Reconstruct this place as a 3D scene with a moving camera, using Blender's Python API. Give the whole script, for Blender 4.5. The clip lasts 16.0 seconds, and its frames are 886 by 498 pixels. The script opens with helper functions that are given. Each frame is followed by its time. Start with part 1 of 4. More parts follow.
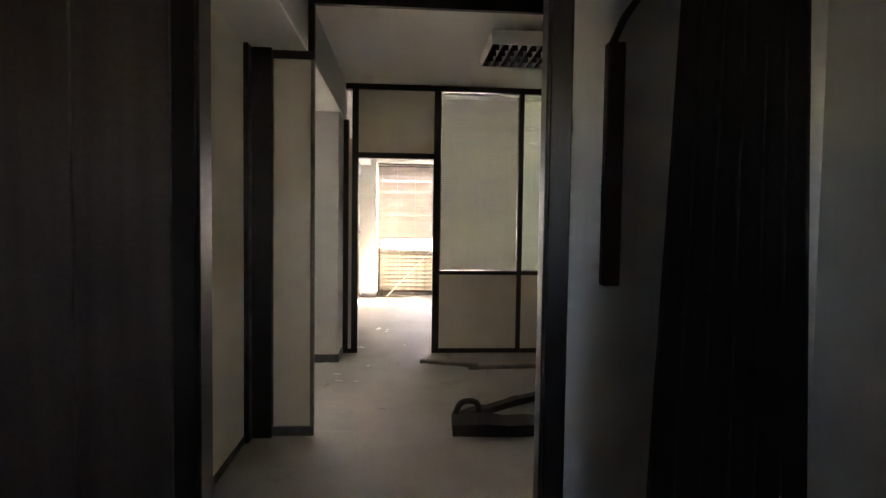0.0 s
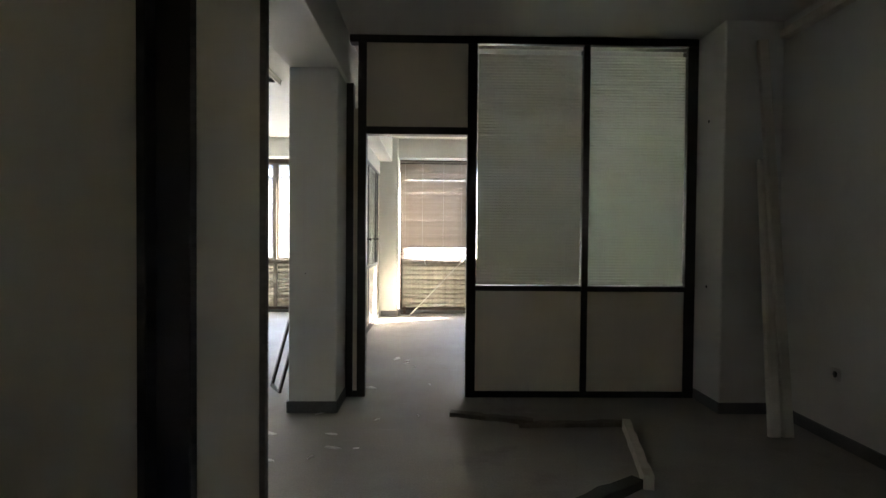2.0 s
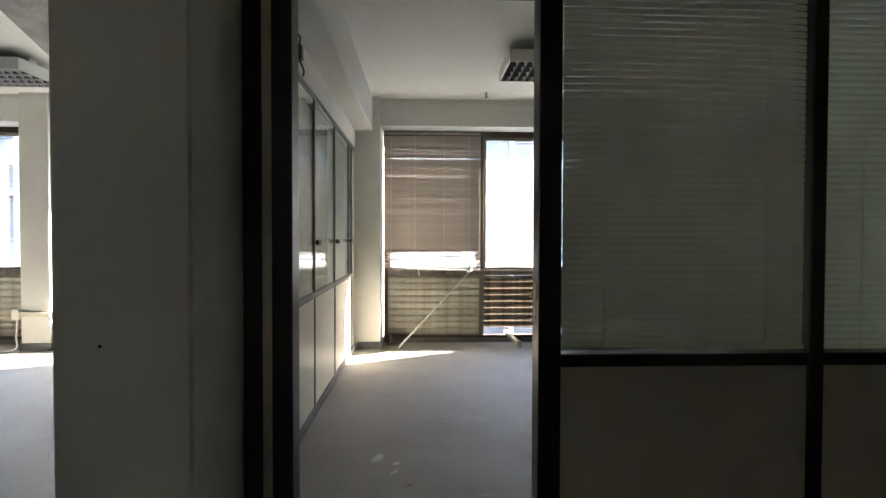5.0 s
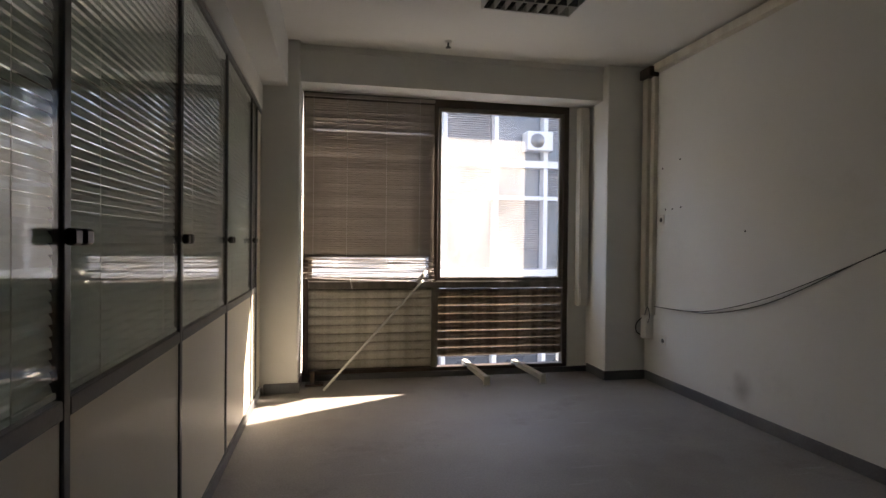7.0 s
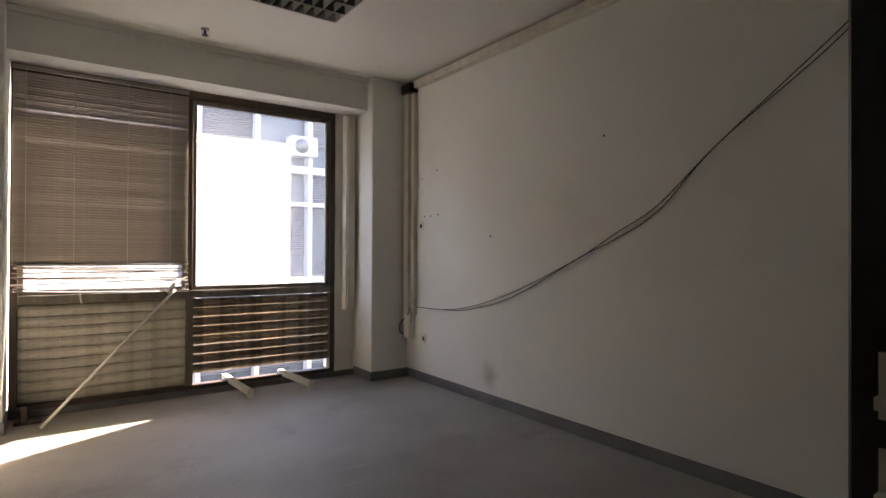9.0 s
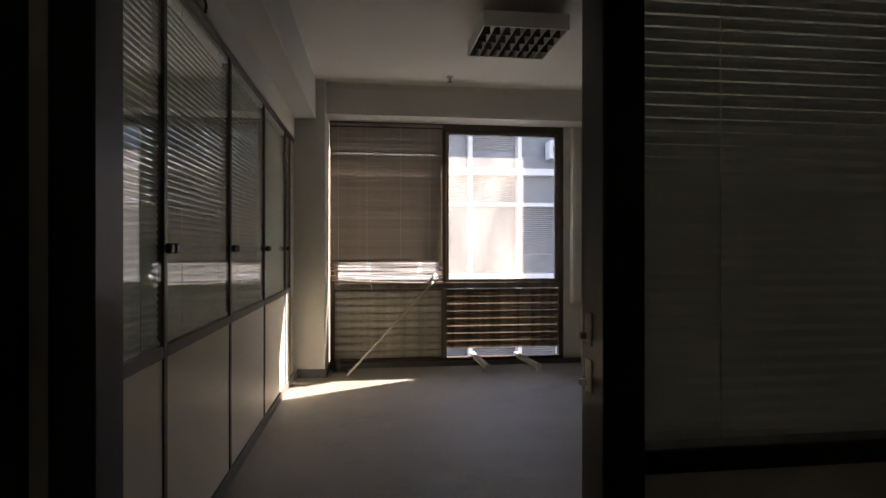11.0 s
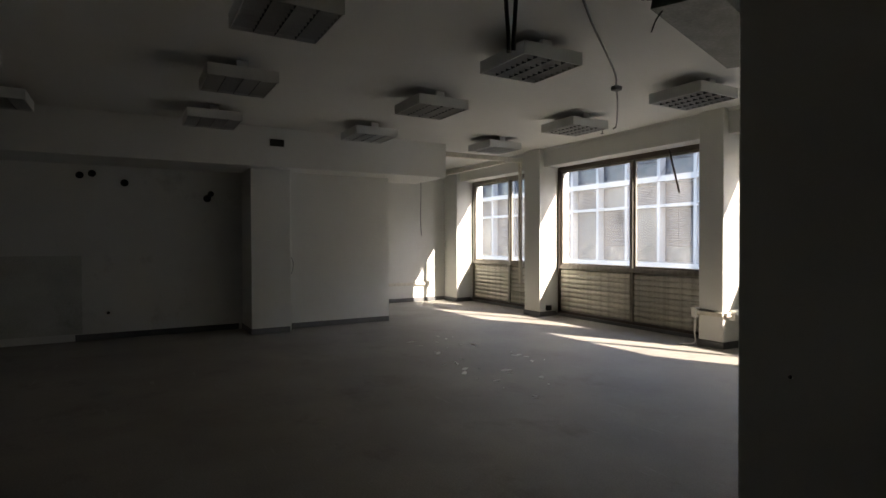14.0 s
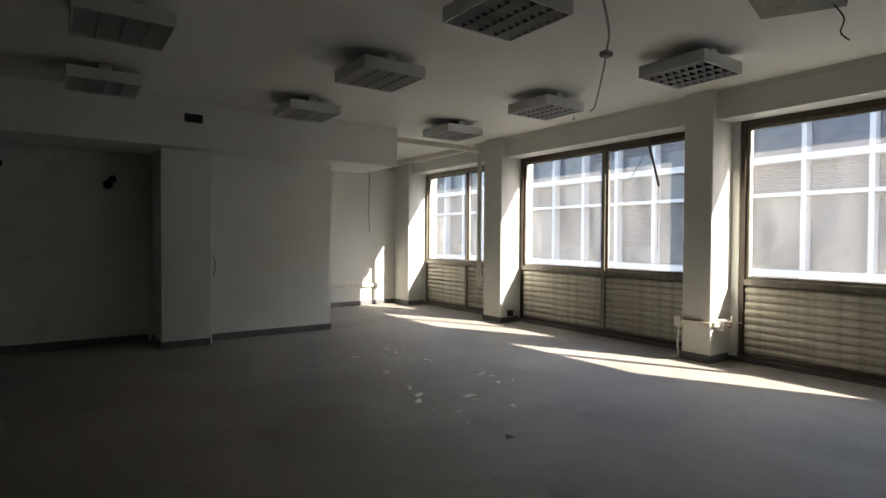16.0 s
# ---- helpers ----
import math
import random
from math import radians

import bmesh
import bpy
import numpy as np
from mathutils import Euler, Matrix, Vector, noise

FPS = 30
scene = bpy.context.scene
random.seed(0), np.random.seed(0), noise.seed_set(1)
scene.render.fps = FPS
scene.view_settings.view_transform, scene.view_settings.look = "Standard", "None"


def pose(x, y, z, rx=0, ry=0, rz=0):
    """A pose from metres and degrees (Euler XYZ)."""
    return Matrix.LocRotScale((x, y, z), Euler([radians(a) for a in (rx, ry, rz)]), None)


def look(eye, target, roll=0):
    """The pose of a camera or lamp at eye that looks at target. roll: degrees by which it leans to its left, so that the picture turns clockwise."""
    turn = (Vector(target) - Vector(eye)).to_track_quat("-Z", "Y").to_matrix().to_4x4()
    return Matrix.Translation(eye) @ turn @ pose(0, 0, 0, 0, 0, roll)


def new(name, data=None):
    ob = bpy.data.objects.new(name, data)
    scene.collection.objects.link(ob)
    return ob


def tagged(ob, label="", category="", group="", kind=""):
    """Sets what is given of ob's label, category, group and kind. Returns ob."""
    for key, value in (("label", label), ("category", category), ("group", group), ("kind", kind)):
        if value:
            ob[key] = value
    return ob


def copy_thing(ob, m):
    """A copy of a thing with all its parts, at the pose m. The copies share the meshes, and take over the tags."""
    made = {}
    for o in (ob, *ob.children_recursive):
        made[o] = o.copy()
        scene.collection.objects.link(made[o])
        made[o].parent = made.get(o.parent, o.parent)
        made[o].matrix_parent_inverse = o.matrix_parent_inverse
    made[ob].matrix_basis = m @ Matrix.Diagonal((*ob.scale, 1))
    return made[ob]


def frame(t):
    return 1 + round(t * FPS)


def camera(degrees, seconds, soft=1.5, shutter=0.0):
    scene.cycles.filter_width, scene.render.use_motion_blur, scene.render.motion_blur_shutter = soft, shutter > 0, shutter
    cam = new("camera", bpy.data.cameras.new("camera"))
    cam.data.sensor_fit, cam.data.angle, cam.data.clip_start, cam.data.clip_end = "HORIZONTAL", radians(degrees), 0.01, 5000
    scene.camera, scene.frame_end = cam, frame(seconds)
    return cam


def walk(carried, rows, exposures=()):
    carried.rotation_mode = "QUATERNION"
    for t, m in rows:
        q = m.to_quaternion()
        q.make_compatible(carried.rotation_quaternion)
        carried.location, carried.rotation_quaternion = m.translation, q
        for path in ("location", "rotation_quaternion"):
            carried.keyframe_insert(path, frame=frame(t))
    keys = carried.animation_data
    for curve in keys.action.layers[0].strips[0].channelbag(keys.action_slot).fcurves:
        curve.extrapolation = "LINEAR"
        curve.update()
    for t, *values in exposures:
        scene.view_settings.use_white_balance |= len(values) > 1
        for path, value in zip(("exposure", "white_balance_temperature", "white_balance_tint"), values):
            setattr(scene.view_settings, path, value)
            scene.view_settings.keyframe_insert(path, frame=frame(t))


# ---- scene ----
cam = camera(77.8, 16.0)
PATH = [
    (0, (0.607, 0.174, 1.424), (0.748, 2.167, 1.335), 0.8),
    (0.5, (0.617, 0.597, 1.378), (0.709, 2.594, 1.308), 0.6),
    (1, (0.594, 1.041, 1.298), (0.697, 3.038, 1.253), 0.7),
    (1.5, (0.685, 1.421, 1.297), (0.727, 3.421, 1.253), 0.4),
    (2, (0.651, 1.747, 1.306), (0.686, 3.746, 1.263), 0.5),
    (2.5, (0.603, 2.165, 1.294), (0.674, 4.163, 1.256), 0.4),
    (3, (0.588, 2.58, 1.283), (0.668, 4.579, 1.255), 0.4),
    (3.5, (0.619, 3.003, 1.311), (0.699, 5.001, 1.27), 0.5),
    (4, (0.655, 3.439, 1.309), (0.73, 5.438, 1.27), 0.1),
    (4.2, (0.634, 3.606, 1.311), (0.711, 5.604, 1.265), 0.1),
    (6.3, (0.403, 5.658, 1.305), (0.529, 7.654, 1.27), 0.5),
    (6.5, (0.391, 5.814, 1.301), (0.567, 7.806, 1.268), 0.5),
    (7, (0.344, 6.089, 1.263), (0.735, 8.05, 1.241), 0.6),
    (7.5, (0.288, 6.254, 1.253), (1.094, 8.084, 1.244), 0.7),
    (8, (0.316, 6.302, 1.213), (1.514, 7.904, 1.224), 0.4),
    (8.2, (0.315, 6.281, 1.212), (1.595, 7.818, 1.225), 0.2),
    (10.5, (0.449, 5.549, 1.298), (0.961, 7.482, 1.303), 0.2),
    (11, (0.527, 5.297, 1.267), (0.779, 7.281, 1.266), 0.0),
    (11.5, (0.535, 5.025, 1.276), (0.462, 7.024, 1.269), 0.0),
    (12, (0.472, 4.874, 1.287), (0.019, 6.822, 1.274), 0.1),
    (12.5, (0.522, 4.651, 1.288), (-0.379, 6.436, 1.273), 0.0),
    (13, (0.499, 4.564, 1.305), (-0.739, 6.134, 1.282), -0.3),
    (13.5, (0.482, 4.509, 1.313), (-1.039, 5.808, 1.288), -0.2),
    (14, (0.363, 4.553, 1.328), (-1.369, 5.552, 1.299), -0.2),
    (14.5, (0.208, 4.68, 1.337), (-1.637, 5.453, 1.302), -0.3),
    (15, (-0.017, 4.795, 1.324), (-1.879, 5.525, 1.285), -0.2),
    (15.5, (-0.324, 4.894, 1.349), (-2.139, 5.734, 1.306), 0.1),
    (16, (-0.547, 5.082, 1.323), (-2.183, 6.233, 1.286), 0.3),
]
EXPOSURE = [(0, 6.8, 7800, 26), (1, 6.1, 7400, 19), (1.5, 5.75, 7200, 18), (2.5, 5.5, 6800, 14), (3.5, 4.85, 6700, 12), (4.2, 4.75, 6800, 13), (6.5, 4.15, 7300, 18), (7, 3.25, 7600, 22), (7.5, 3.1, 7600, 22), (8, 4.0, 7800, 24), (8.2, 4.05, 7800, 24), (10.3, 3.2, 7700, 23), (11, 3.0, 7700, 23), (11.5, 3.9, 7600, 22), (12.5, 4.45, 7200, 16), (13.2, 3.4, 7000, 14), (14, 2.6, 7200, 16), (14.5, 3.0, 7000, 14), (15, 3.2, 7100, 14), (15.5, 3.35, 7100, 14), (16, 2.75, 7100, 14)]
walk(cam, [(t, look(eye, target, roll)) for t, eye, target, roll in PATH], EXPOSURE)

# world, sun
SUN_DIR = Vector((-1.28, -0.65, -1.0)).normalized()
world = bpy.data.worlds.new("sky")
scene.world = world
world.use_nodes = True
wn = world.node_tree
sky = wn.nodes.new("ShaderNodeTexSky")
sky.sky_type = "NISHITA"
sky.sun_disc = False
sky.sun_elevation = math.asin(-SUN_DIR.z)
sky.sun_rotation = math.atan2(-SUN_DIR.x, -SUN_DIR.y)
bg = wn.nodes["Background"]
bg.inputs["Strength"].default_value = 0.15
wn.links.new(sky.outputs[0], bg.inputs["Color"])
sun_data = bpy.data.lights.new("sun", "SUN")
sun_data.energy = 5.0
sun_data.angle = radians(0.5)
sun_data.color = (1.0, 0.95, 0.86)
sun = new("sun", sun_data)
sun.matrix_world = look((20, 30, 20), Vector((20, 30, 20)) + SUN_DIR)


# materials
def mat(name, colour, rough=0.6, metal=0.0, vary=0.12, scale=3.0, fine=60.0, bump=0.15, dark=None, streak=0.0, spot=0.0, rand=0.0):
    """Colour with cloudy variation, fine grain, optional vertical streaks and dark spots."""
    m = bpy.data.materials.new(name)
    m.use_nodes = True
    nt = m.node_tree
    n, l = nt.nodes, nt.links
    b = n["Principled BSDF"]
    co = n.new("ShaderNodeTexCoord")
    big = n.new("ShaderNodeTexNoise")
    big.inputs["Scale"].default_value = scale
    big.inputs["Detail"].default_value = 6
    l.new(co.outputs["Object"], big.inputs["Vector"])
    small = n.new("ShaderNodeTexNoise")
    small.inputs["Scale"].default_value = fine
    small.inputs["Detail"].default_value = 4
    l.new(co.outputs["Object"], small.inputs["Vector"])
    ramp = n.new("ShaderNodeValToRGB")
    ramp.color_ramp.elements[0].position = 0.3
    ramp.color_ramp.elements[1].position = 0.7
    low = dark or tuple(c * (1 - vary * 2) for c in colour)
    ramp.color_ramp.elements[0].color = (*low, 1)
    ramp.color_ramp.elements[1].color = (*colour, 1)
    l.new(big.outputs["Fac"], ramp.inputs["Fac"])
    mix = n.new("ShaderNodeMix")
    mix.data_type = "RGBA"
    mix.blend_type = "OVERLAY"
    mix.inputs[0].default_value = min(1.0, vary * 2)
    l.new(ramp.outputs["Color"], mix.inputs[6])
    l.new(small.outputs["Fac"], mix.inputs[7])
    out = mix.outputs[2]
    if streak:
        mp = n.new("ShaderNodeMapping")
        mp.inputs["Scale"].default_value = (14, 14, 0.7)
        l.new(co.outputs["Object"], mp.inputs["Vector"])
        st = n.new("ShaderNodeTexNoise")
        st.inputs["Scale"].default_value = 1.0
        st.inputs["Detail"].default_value = 5
        l.new(mp.outputs[0], st.inputs["Vector"])
        sr = n.new("ShaderNodeValToRGB")
        sr.color_ramp.elements[0].position = 0.35
        sr.color_ramp.elements[0].color = (1 - streak, 1 - streak * 1.05, 1 - streak * 1.15, 1)
        sr.color_ramp.elements[1].position = 0.6
        l.new(st.outputs["Fac"], sr.inputs["Fac"])
        m2 = n.new("ShaderNodeMix")
        m2.data_type = "RGBA"
        m2.blend_type = "MULTIPLY"
        m2.inputs[0].default_value = 1.0
        l.new(out, m2.inputs[6])
        l.new(sr.outputs["Color"], m2.inputs[7])
        out = m2.outputs[2]
    if spot:
        vo = n.new("ShaderNodeTexNoise")
        vo.inputs["Scale"].default_value = 1.3
        vo.inputs["Detail"].default_value = 9
        vo.inputs["Roughness"].default_value = 0.72
        l.new(co.outputs["Object"], vo.inputs["Vector"])
        sr = n.new("ShaderNodeValToRGB")
        sr.color_ramp.elements[0].position = 0.30
        sr.color_ramp.elements[0].color = (1 - spot, 1 - spot * 1.03, 1 - spot * 1.08, 1)
        sr.color_ramp.elements[1].position = 0.44
        l.new(vo.outputs["Fac"], sr.inputs["Fac"])
        m3 = n.new("ShaderNodeMix")
        m3.data_type = "RGBA"
        m3.blend_type = "MULTIPLY"
        m3.inputs[0].default_value = 1.0
        l.new(out, m3.inputs[6])
        l.new(sr.outputs["Color"], m3.inputs[7])
        out = m3.outputs[2]
    if rand:
        oi = n.new("ShaderNodeObjectInfo")
        mr = n.new("ShaderNodeMapRange")
        mr.inputs["To Min"].default_value = 1 - rand
        mr.inputs["To Max"].default_value = 1 + rand * 0.4
        l.new(oi.outputs["Random"], mr.inputs["Value"])
        hs = n.new("ShaderNodeHueSaturation")
        l.new(out, hs.inputs["Color"])
        l.new(mr.outputs[0], hs.inputs["Value"])
        out = hs.outputs[0]
    l.new(out, b.inputs["Base Color"])
    rr = n.new("ShaderNodeMapRange")
    rr.inputs["To Min"].default_value = max(0.03, rough - 0.12)
    rr.inputs["To Max"].default_value = min(1.0, rough + 0.12)
    l.new(big.outputs["Fac"], rr.inputs["Value"])
    l.new(rr.outputs[0], b.inputs["Roughness"])
    b.inputs["Metallic"].default_value = metal
    if bump:
        bp = n.new("ShaderNodeBump")
        bp.inputs["Strength"].default_value = bump
        bp.inputs["Distance"].default_value = 0.004
        l.new(small.outputs["Fac"], bp.inputs["Height"])
        l.new(bp.outputs[0], b.inputs["Normal"])
    return m


def glass_mat(name, tint, dust, gloss_rough=0.02):
    """Window glass with a film of dust that scatters the light which falls on it."""
    m = bpy.data.materials.new(name)
    m.use_nodes = True
    nt = m.node_tree
    n, l = nt.nodes, nt.links
    n.remove(n["Principled BSDF"])
    clear = n.new("ShaderNodeBsdfTransparent")
    clear.inputs["Color"].default_value = (*tint, 1)
    gl = n.new("ShaderNodeBsdfGlossy")
    gl.inputs["Roughness"].default_value = gloss_rough
    lw = n.new("ShaderNodeLayerWeight")
    lw.inputs["Blend"].default_value = 0.5
    pw5 = n.new("ShaderNodeMath")
    pw5.operation = "POWER"
    pw5.inputs[1].default_value = 5.0
    l.new(lw.outputs["Facing"], pw5.inputs[0])
    fr = n.new("ShaderNodeMath")
    fr.operation = "MULTIPLY_ADD"
    fr.inputs[1].default_value = 0.9
    fr.inputs[2].default_value = 0.035
    l.new(pw5.outputs[0], fr.inputs[0])
    mx = n.new("ShaderNodeMixShader")
    l.new(fr.outputs[0], mx.inputs[0])
    l.new(clear.outputs[0], mx.inputs[1])
    l.new(gl.outputs[0], mx.inputs[2])
    tr = n.new("ShaderNodeBsdfTranslucent")
    tr.inputs["Color"].default_value = (0.9, 0.9, 0.88, 1)
    co = n.new("ShaderNodeTexCoord")
    mp = n.new("ShaderNodeMapping")
    mp.inputs["Scale"].default_value = (2.5, 2.5, 0.9)
    l.new(co.outputs["Object"], mp.inputs["Vector"])
    no = n.new("ShaderNodeTexNoise")
    no.inputs["Scale"].default_value = 1.6
    no.inputs["Detail"].default_value = 7
    l.new(mp.outputs[0], no.inputs["Vector"])
    mr = n.new("ShaderNodeMapRange")
    mr.inputs["From Min"].default_value = 0.3
    mr.inputs["From Max"].default_value = 0.7
    mr.inputs["To Min"].default_value = dust * 0.6
    mr.inputs["To Max"].default_value = dust * 1.4
    l.new(no.outputs["Fac"], mr.inputs["Value"])
    m2 = n.new("ShaderNodeMixShader")
    l.new(mr.outputs[0], m2.inputs[0])
    l.new(mx.outputs[0], m2.inputs[1])
    l.new(tr.outputs[0], m2.inputs[2])
    l.new(m2.outputs[0], n["Material Output"].inputs["Surface"])
    return m


M_WALL = mat("wall_paint", (0.68, 0.685, 0.645), 0.75, vary=0.03, scale=1.5, fine=140, bump=0.12, spot=0.06)
M_WALL_EAST = mat("stained_wall_paint", (0.68, 0.685, 0.645), 0.75, vary=0.03, scale=1.5, fine=140, bump=0.12, spot=0.08)
_nt = M_WALL_EAST.node_tree
_pb = _nt.nodes["Principled BSDF"]
_src = _pb.inputs["Base Color"].links[0].from_socket
_tc = _nt.nodes.new("ShaderNodeTexCoord")
_ns = _nt.nodes.new("ShaderNodeTexNoise")
_ns.inputs["Scale"].default_value = 9.0
_nt.links.new(_tc.outputs["Object"], _ns.inputs["Vector"])
for _at, _rad, _amt in (((3.24, 9.54, 0.23), 0.17, 0.55), ((3.24, 10.25, 0.9), 0.5, 0.10)):
    _ds = _nt.nodes.new("ShaderNodeVectorMath")
    _ds.operation = "DISTANCE"
    _ds.inputs[1].default_value = _at
    _nt.links.new(_tc.outputs["Object"], _ds.inputs[0])
    _ad = _nt.nodes.new("ShaderNodeMath")
    _ad.operation = "MULTIPLY_ADD"
    _ad.inputs[1].default_value = 0.12
    _nt.links.new(_ns.outputs["Fac"], _ad.inputs[0])
    _nt.links.new(_ds.outputs["Value"], _ad.inputs[2])
    _mr = _nt.nodes.new("ShaderNodeMapRange")
    _mr.interpolation_type = "SMOOTHSTEP"
    _mr.inputs["From Min"].default_value = 0.04
    _mr.inputs["From Max"].default_value = _rad + 0.05
    _mr.inputs["To Min"].default_value = _amt
    _mr.inputs["To Max"].default_value = 0.0
    _nt.links.new(_ad.outputs[0], _mr.inputs["Value"])
    _mx = _nt.nodes.new("ShaderNodeMix")
    _mx.data_type = "RGBA"
    _mx.inputs[7].default_value = (0.16, 0.14, 0.12, 1)
    _nt.links.new(_mr.outputs[0], _mx.inputs[0])
    _nt.links.new(_src, _mx.inputs[6])
    _src = _mx.outputs[2]
_nt.links.new(_src, _pb.inputs["Base Color"])
M_NICHE = mat("niche_paint", (0.70, 0.71, 0.68), 0.8, vary=0.06, scale=1.2, fine=120, bump=0.2, spot=0.25)
M_CEIL = mat("ceiling_paint", (0.72, 0.72, 0.68), 0.85, vary=0.02, scale=1.2, fine=120, bump=0.08, spot=0.04)
M_FLOOR = mat("dusty_floor", (0.33, 0.312, 0.28), 0.62, vary=0.14, scale=1.1, fine=90, bump=0.15, spot=0.3, dark=(0.235, 0.22, 0.195))
_nt = M_FLOOR.node_tree
_pb = _nt.nodes["Principled BSDF"]
_src = _pb.inputs["Base Color"].links[0].from_socket
_tc = _nt.nodes.new("ShaderNodeTexCoord")
for _sc, _rot, _lo, _hi, _col, _amt in (((1.2, 9.0, 1.0), 0.5, 0.62, 0.78, (0.52, 0.50, 0.46), 0.55), ((7.0, 1.4, 1.0), 0.9, 0.65, 0.80, (0.50, 0.48, 0.44), 0.5), ((0.5, 0.5, 1.0), 0.2, 0.52, 0.75, (0.17, 0.155, 0.135), 0.6)):
    _mp = _nt.nodes.new("ShaderNodeMapping")
    _mp.inputs["Scale"].default_value = _sc
    _mp.inputs["Rotation"].default_value = (0, 0, _rot)
    _nt.links.new(_tc.outputs["Object"], _mp.inputs["Vector"])
    _no = _nt.nodes.new("ShaderNodeTexNoise")
    _no.inputs["Scale"].default_value = 1.7
    _no.inputs["Detail"].default_value = 8
    _no.inputs["Roughness"].default_value = 0.65
    _nt.links.new(_mp.outputs[0], _no.inputs["Vector"])
    _mr = _nt.nodes.new("ShaderNodeMapRange")
    _mr.inputs["From Min"].default_value = _lo
    _mr.inputs["From Max"].default_value = _hi
    _mr.inputs["To Max"].default_value = _amt
    _nt.links.new(_no.outputs["Fac"], _mr.inputs["Value"])
    _mx = _nt.nodes.new("ShaderNodeMix")
    _mx.data_type = "RGBA"
    _mx.inputs[7].default_value = (*_col, 1)
    _nt.links.new(_mr.outputs[0], _mx.inputs[0])
    _nt.links.new(_src, _mx.inputs[6])
    _src = _mx.outputs[2]
_nt.links.new(_src, _pb.inputs["Base Color"])
M_CREAM = mat("cream_laminate", (0.71, 0.655, 0.53), 0.42, vary=0.03, scale=2.0, fine=200, bump=0.03, spot=0.05)
M_BLACK = mat("black_aluminium", (0.022, 0.02, 0.019), 0.38, vary=0.2, scale=6, fine=80, bump=0.03)
M_GREYFRAME = mat("dark_grey_aluminium", (0.10, 0.105, 0.11), 0.35, metal=0.4, vary=0.12, scale=6, fine=90, bump=0.03)
M_BASE = mat("grey_baseboard", (0.13, 0.135, 0.14), 0.5, vary=0.15, scale=5, fine=70, bump=0.1, spot=0.2)
M_ALU = mat("weathered_aluminium", (0.30, 0.275, 0.235), 0.42, metal=0.35, vary=0.15, scale=4, fine=90, bump=0.08, streak=0.3)
M_BRONZE = mat("brown_aluminium", (0.085, 0.062, 0.048), 0.4, metal=0.3, vary=0.15, scale=5, fine=80, bump=0.05, streak=0.2)
M_LOUVRE = mat("dirty_louvre", (0.70, 0.665, 0.57), 0.48, metal=0.2, vary=0.15, scale=3, fine=60, bump=0.08, streak=0.22, rand=0.15)
M_LOUVRE_DARK = mat("rusty_louvre", (0.42, 0.34, 0.26), 0.5, metal=0.2, vary=0.2, scale=5, fine=60, bump=0.12, streak=0.6, rand=0.2)
M_SLAT_CLEAR = mat("translucent_blind_slat", (0.80, 0.82, 0.76), 0.5, vary=0.04, scale=4, fine=60, bump=0.0)


def see_through(m, colour, share):
    """Lets part of the light through a thin slat."""
    n, l = m.node_tree.nodes, m.node_tree.links
    tl = n.new("ShaderNodeBsdfTranslucent")
    tl.inputs["Color"].default_value = (*colour, 1)
    mx = n.new("ShaderNodeMixShader")
    mx.inputs[0].default_value = share
    l.new(n["Principled BSDF"].outputs[0], mx.inputs[1])
    l.new(tl.outputs[0], mx.inputs[2])
    l.new(mx.outputs[0], n["Material Output"].inputs["Surface"])
    return m


see_through(M_SLAT_CLEAR, (0.82, 0.86, 0.78), 0.7)
M_SLAT_HALF = see_through(mat("grey_blind_slat", (0.78, 0.78, 0.72), 0.45, vary=0.05, scale=4, fine=60, bump=0.02, rand=0.06), (0.78, 0.78, 0.70), 0.52)
M_SLAT_BROWN = mat("taupe_blind_slat", (0.34, 0.30, 0.26), 0.45, vary=0.08, scale=4, fine=60, bump=0.02, rand=0.12)
M_SLAT_PALE = mat("pale_green_blind_slat", (0.70, 0.76, 0.72), 0.5, vary=0.05, scale=4, fine=60, bump=0.02, rand=0.04)
see_through(M_SLAT_PALE, (0.72, 0.80, 0.75), 0.35)
M_LAMP = mat("lamp_enamel", (0.66, 0.67, 0.64), 0.45, vary=0.06, scale=4, fine=80, bump=0.03, spot=0.08)
M_REFLECT = mat("louvre_aluminium", (0.72, 0.72, 0.70), 0.22, metal=0.9, vary=0.05, scale=5, fine=60, bump=0.02)
M_BLADE = mat("white_louvre_blade", (0.50, 0.50, 0.48), 0.35, vary=0.04)
# near-black: the shade inside the louvre cells is put into this colour
M_INNER_SHADE = mat("lamp_inside_shade", (0.035, 0.035, 0.033), 0.6, vary=0.1)
M_PVC = mat("ivory_trunking", (0.66, 0.63, 0.54), 0.5, vary=0.07, scale=3, fine=80, bump=0.04, streak=0.12)
M_CABLE = mat("dark_cable", (0.03, 0.03, 0.03), 0.6, vary=0.1)
M_GREYCABLE = mat("grey_cable", (0.16, 0.16, 0.155), 0.6, vary=0.1)
M_WHITECABLE = mat("white_cable", (0.65, 0.64, 0.6), 0.6, vary=0.1)
M_RED = mat("red_tape", (0.5, 0.05, 0.04), 0.5)
M_WOODSCRAP = mat("grey_old_wood", (0.20, 0.175, 0.15), 0.75, vary=0.2, scale=6, fine=50, bump=0.4)
M_RAG = mat("dark_rag", (0.03, 0.028, 0.027), 0.9, vary=0.2, scale=6, fine=90, bump=0.5)
# near-black paint standing in for the shade inside holes and the ceiling cavity
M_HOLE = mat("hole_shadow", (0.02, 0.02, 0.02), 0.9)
M_PLASTIC = mat("white_plastic", (0.70, 0.69, 0.64), 0.4, vary=0.05)
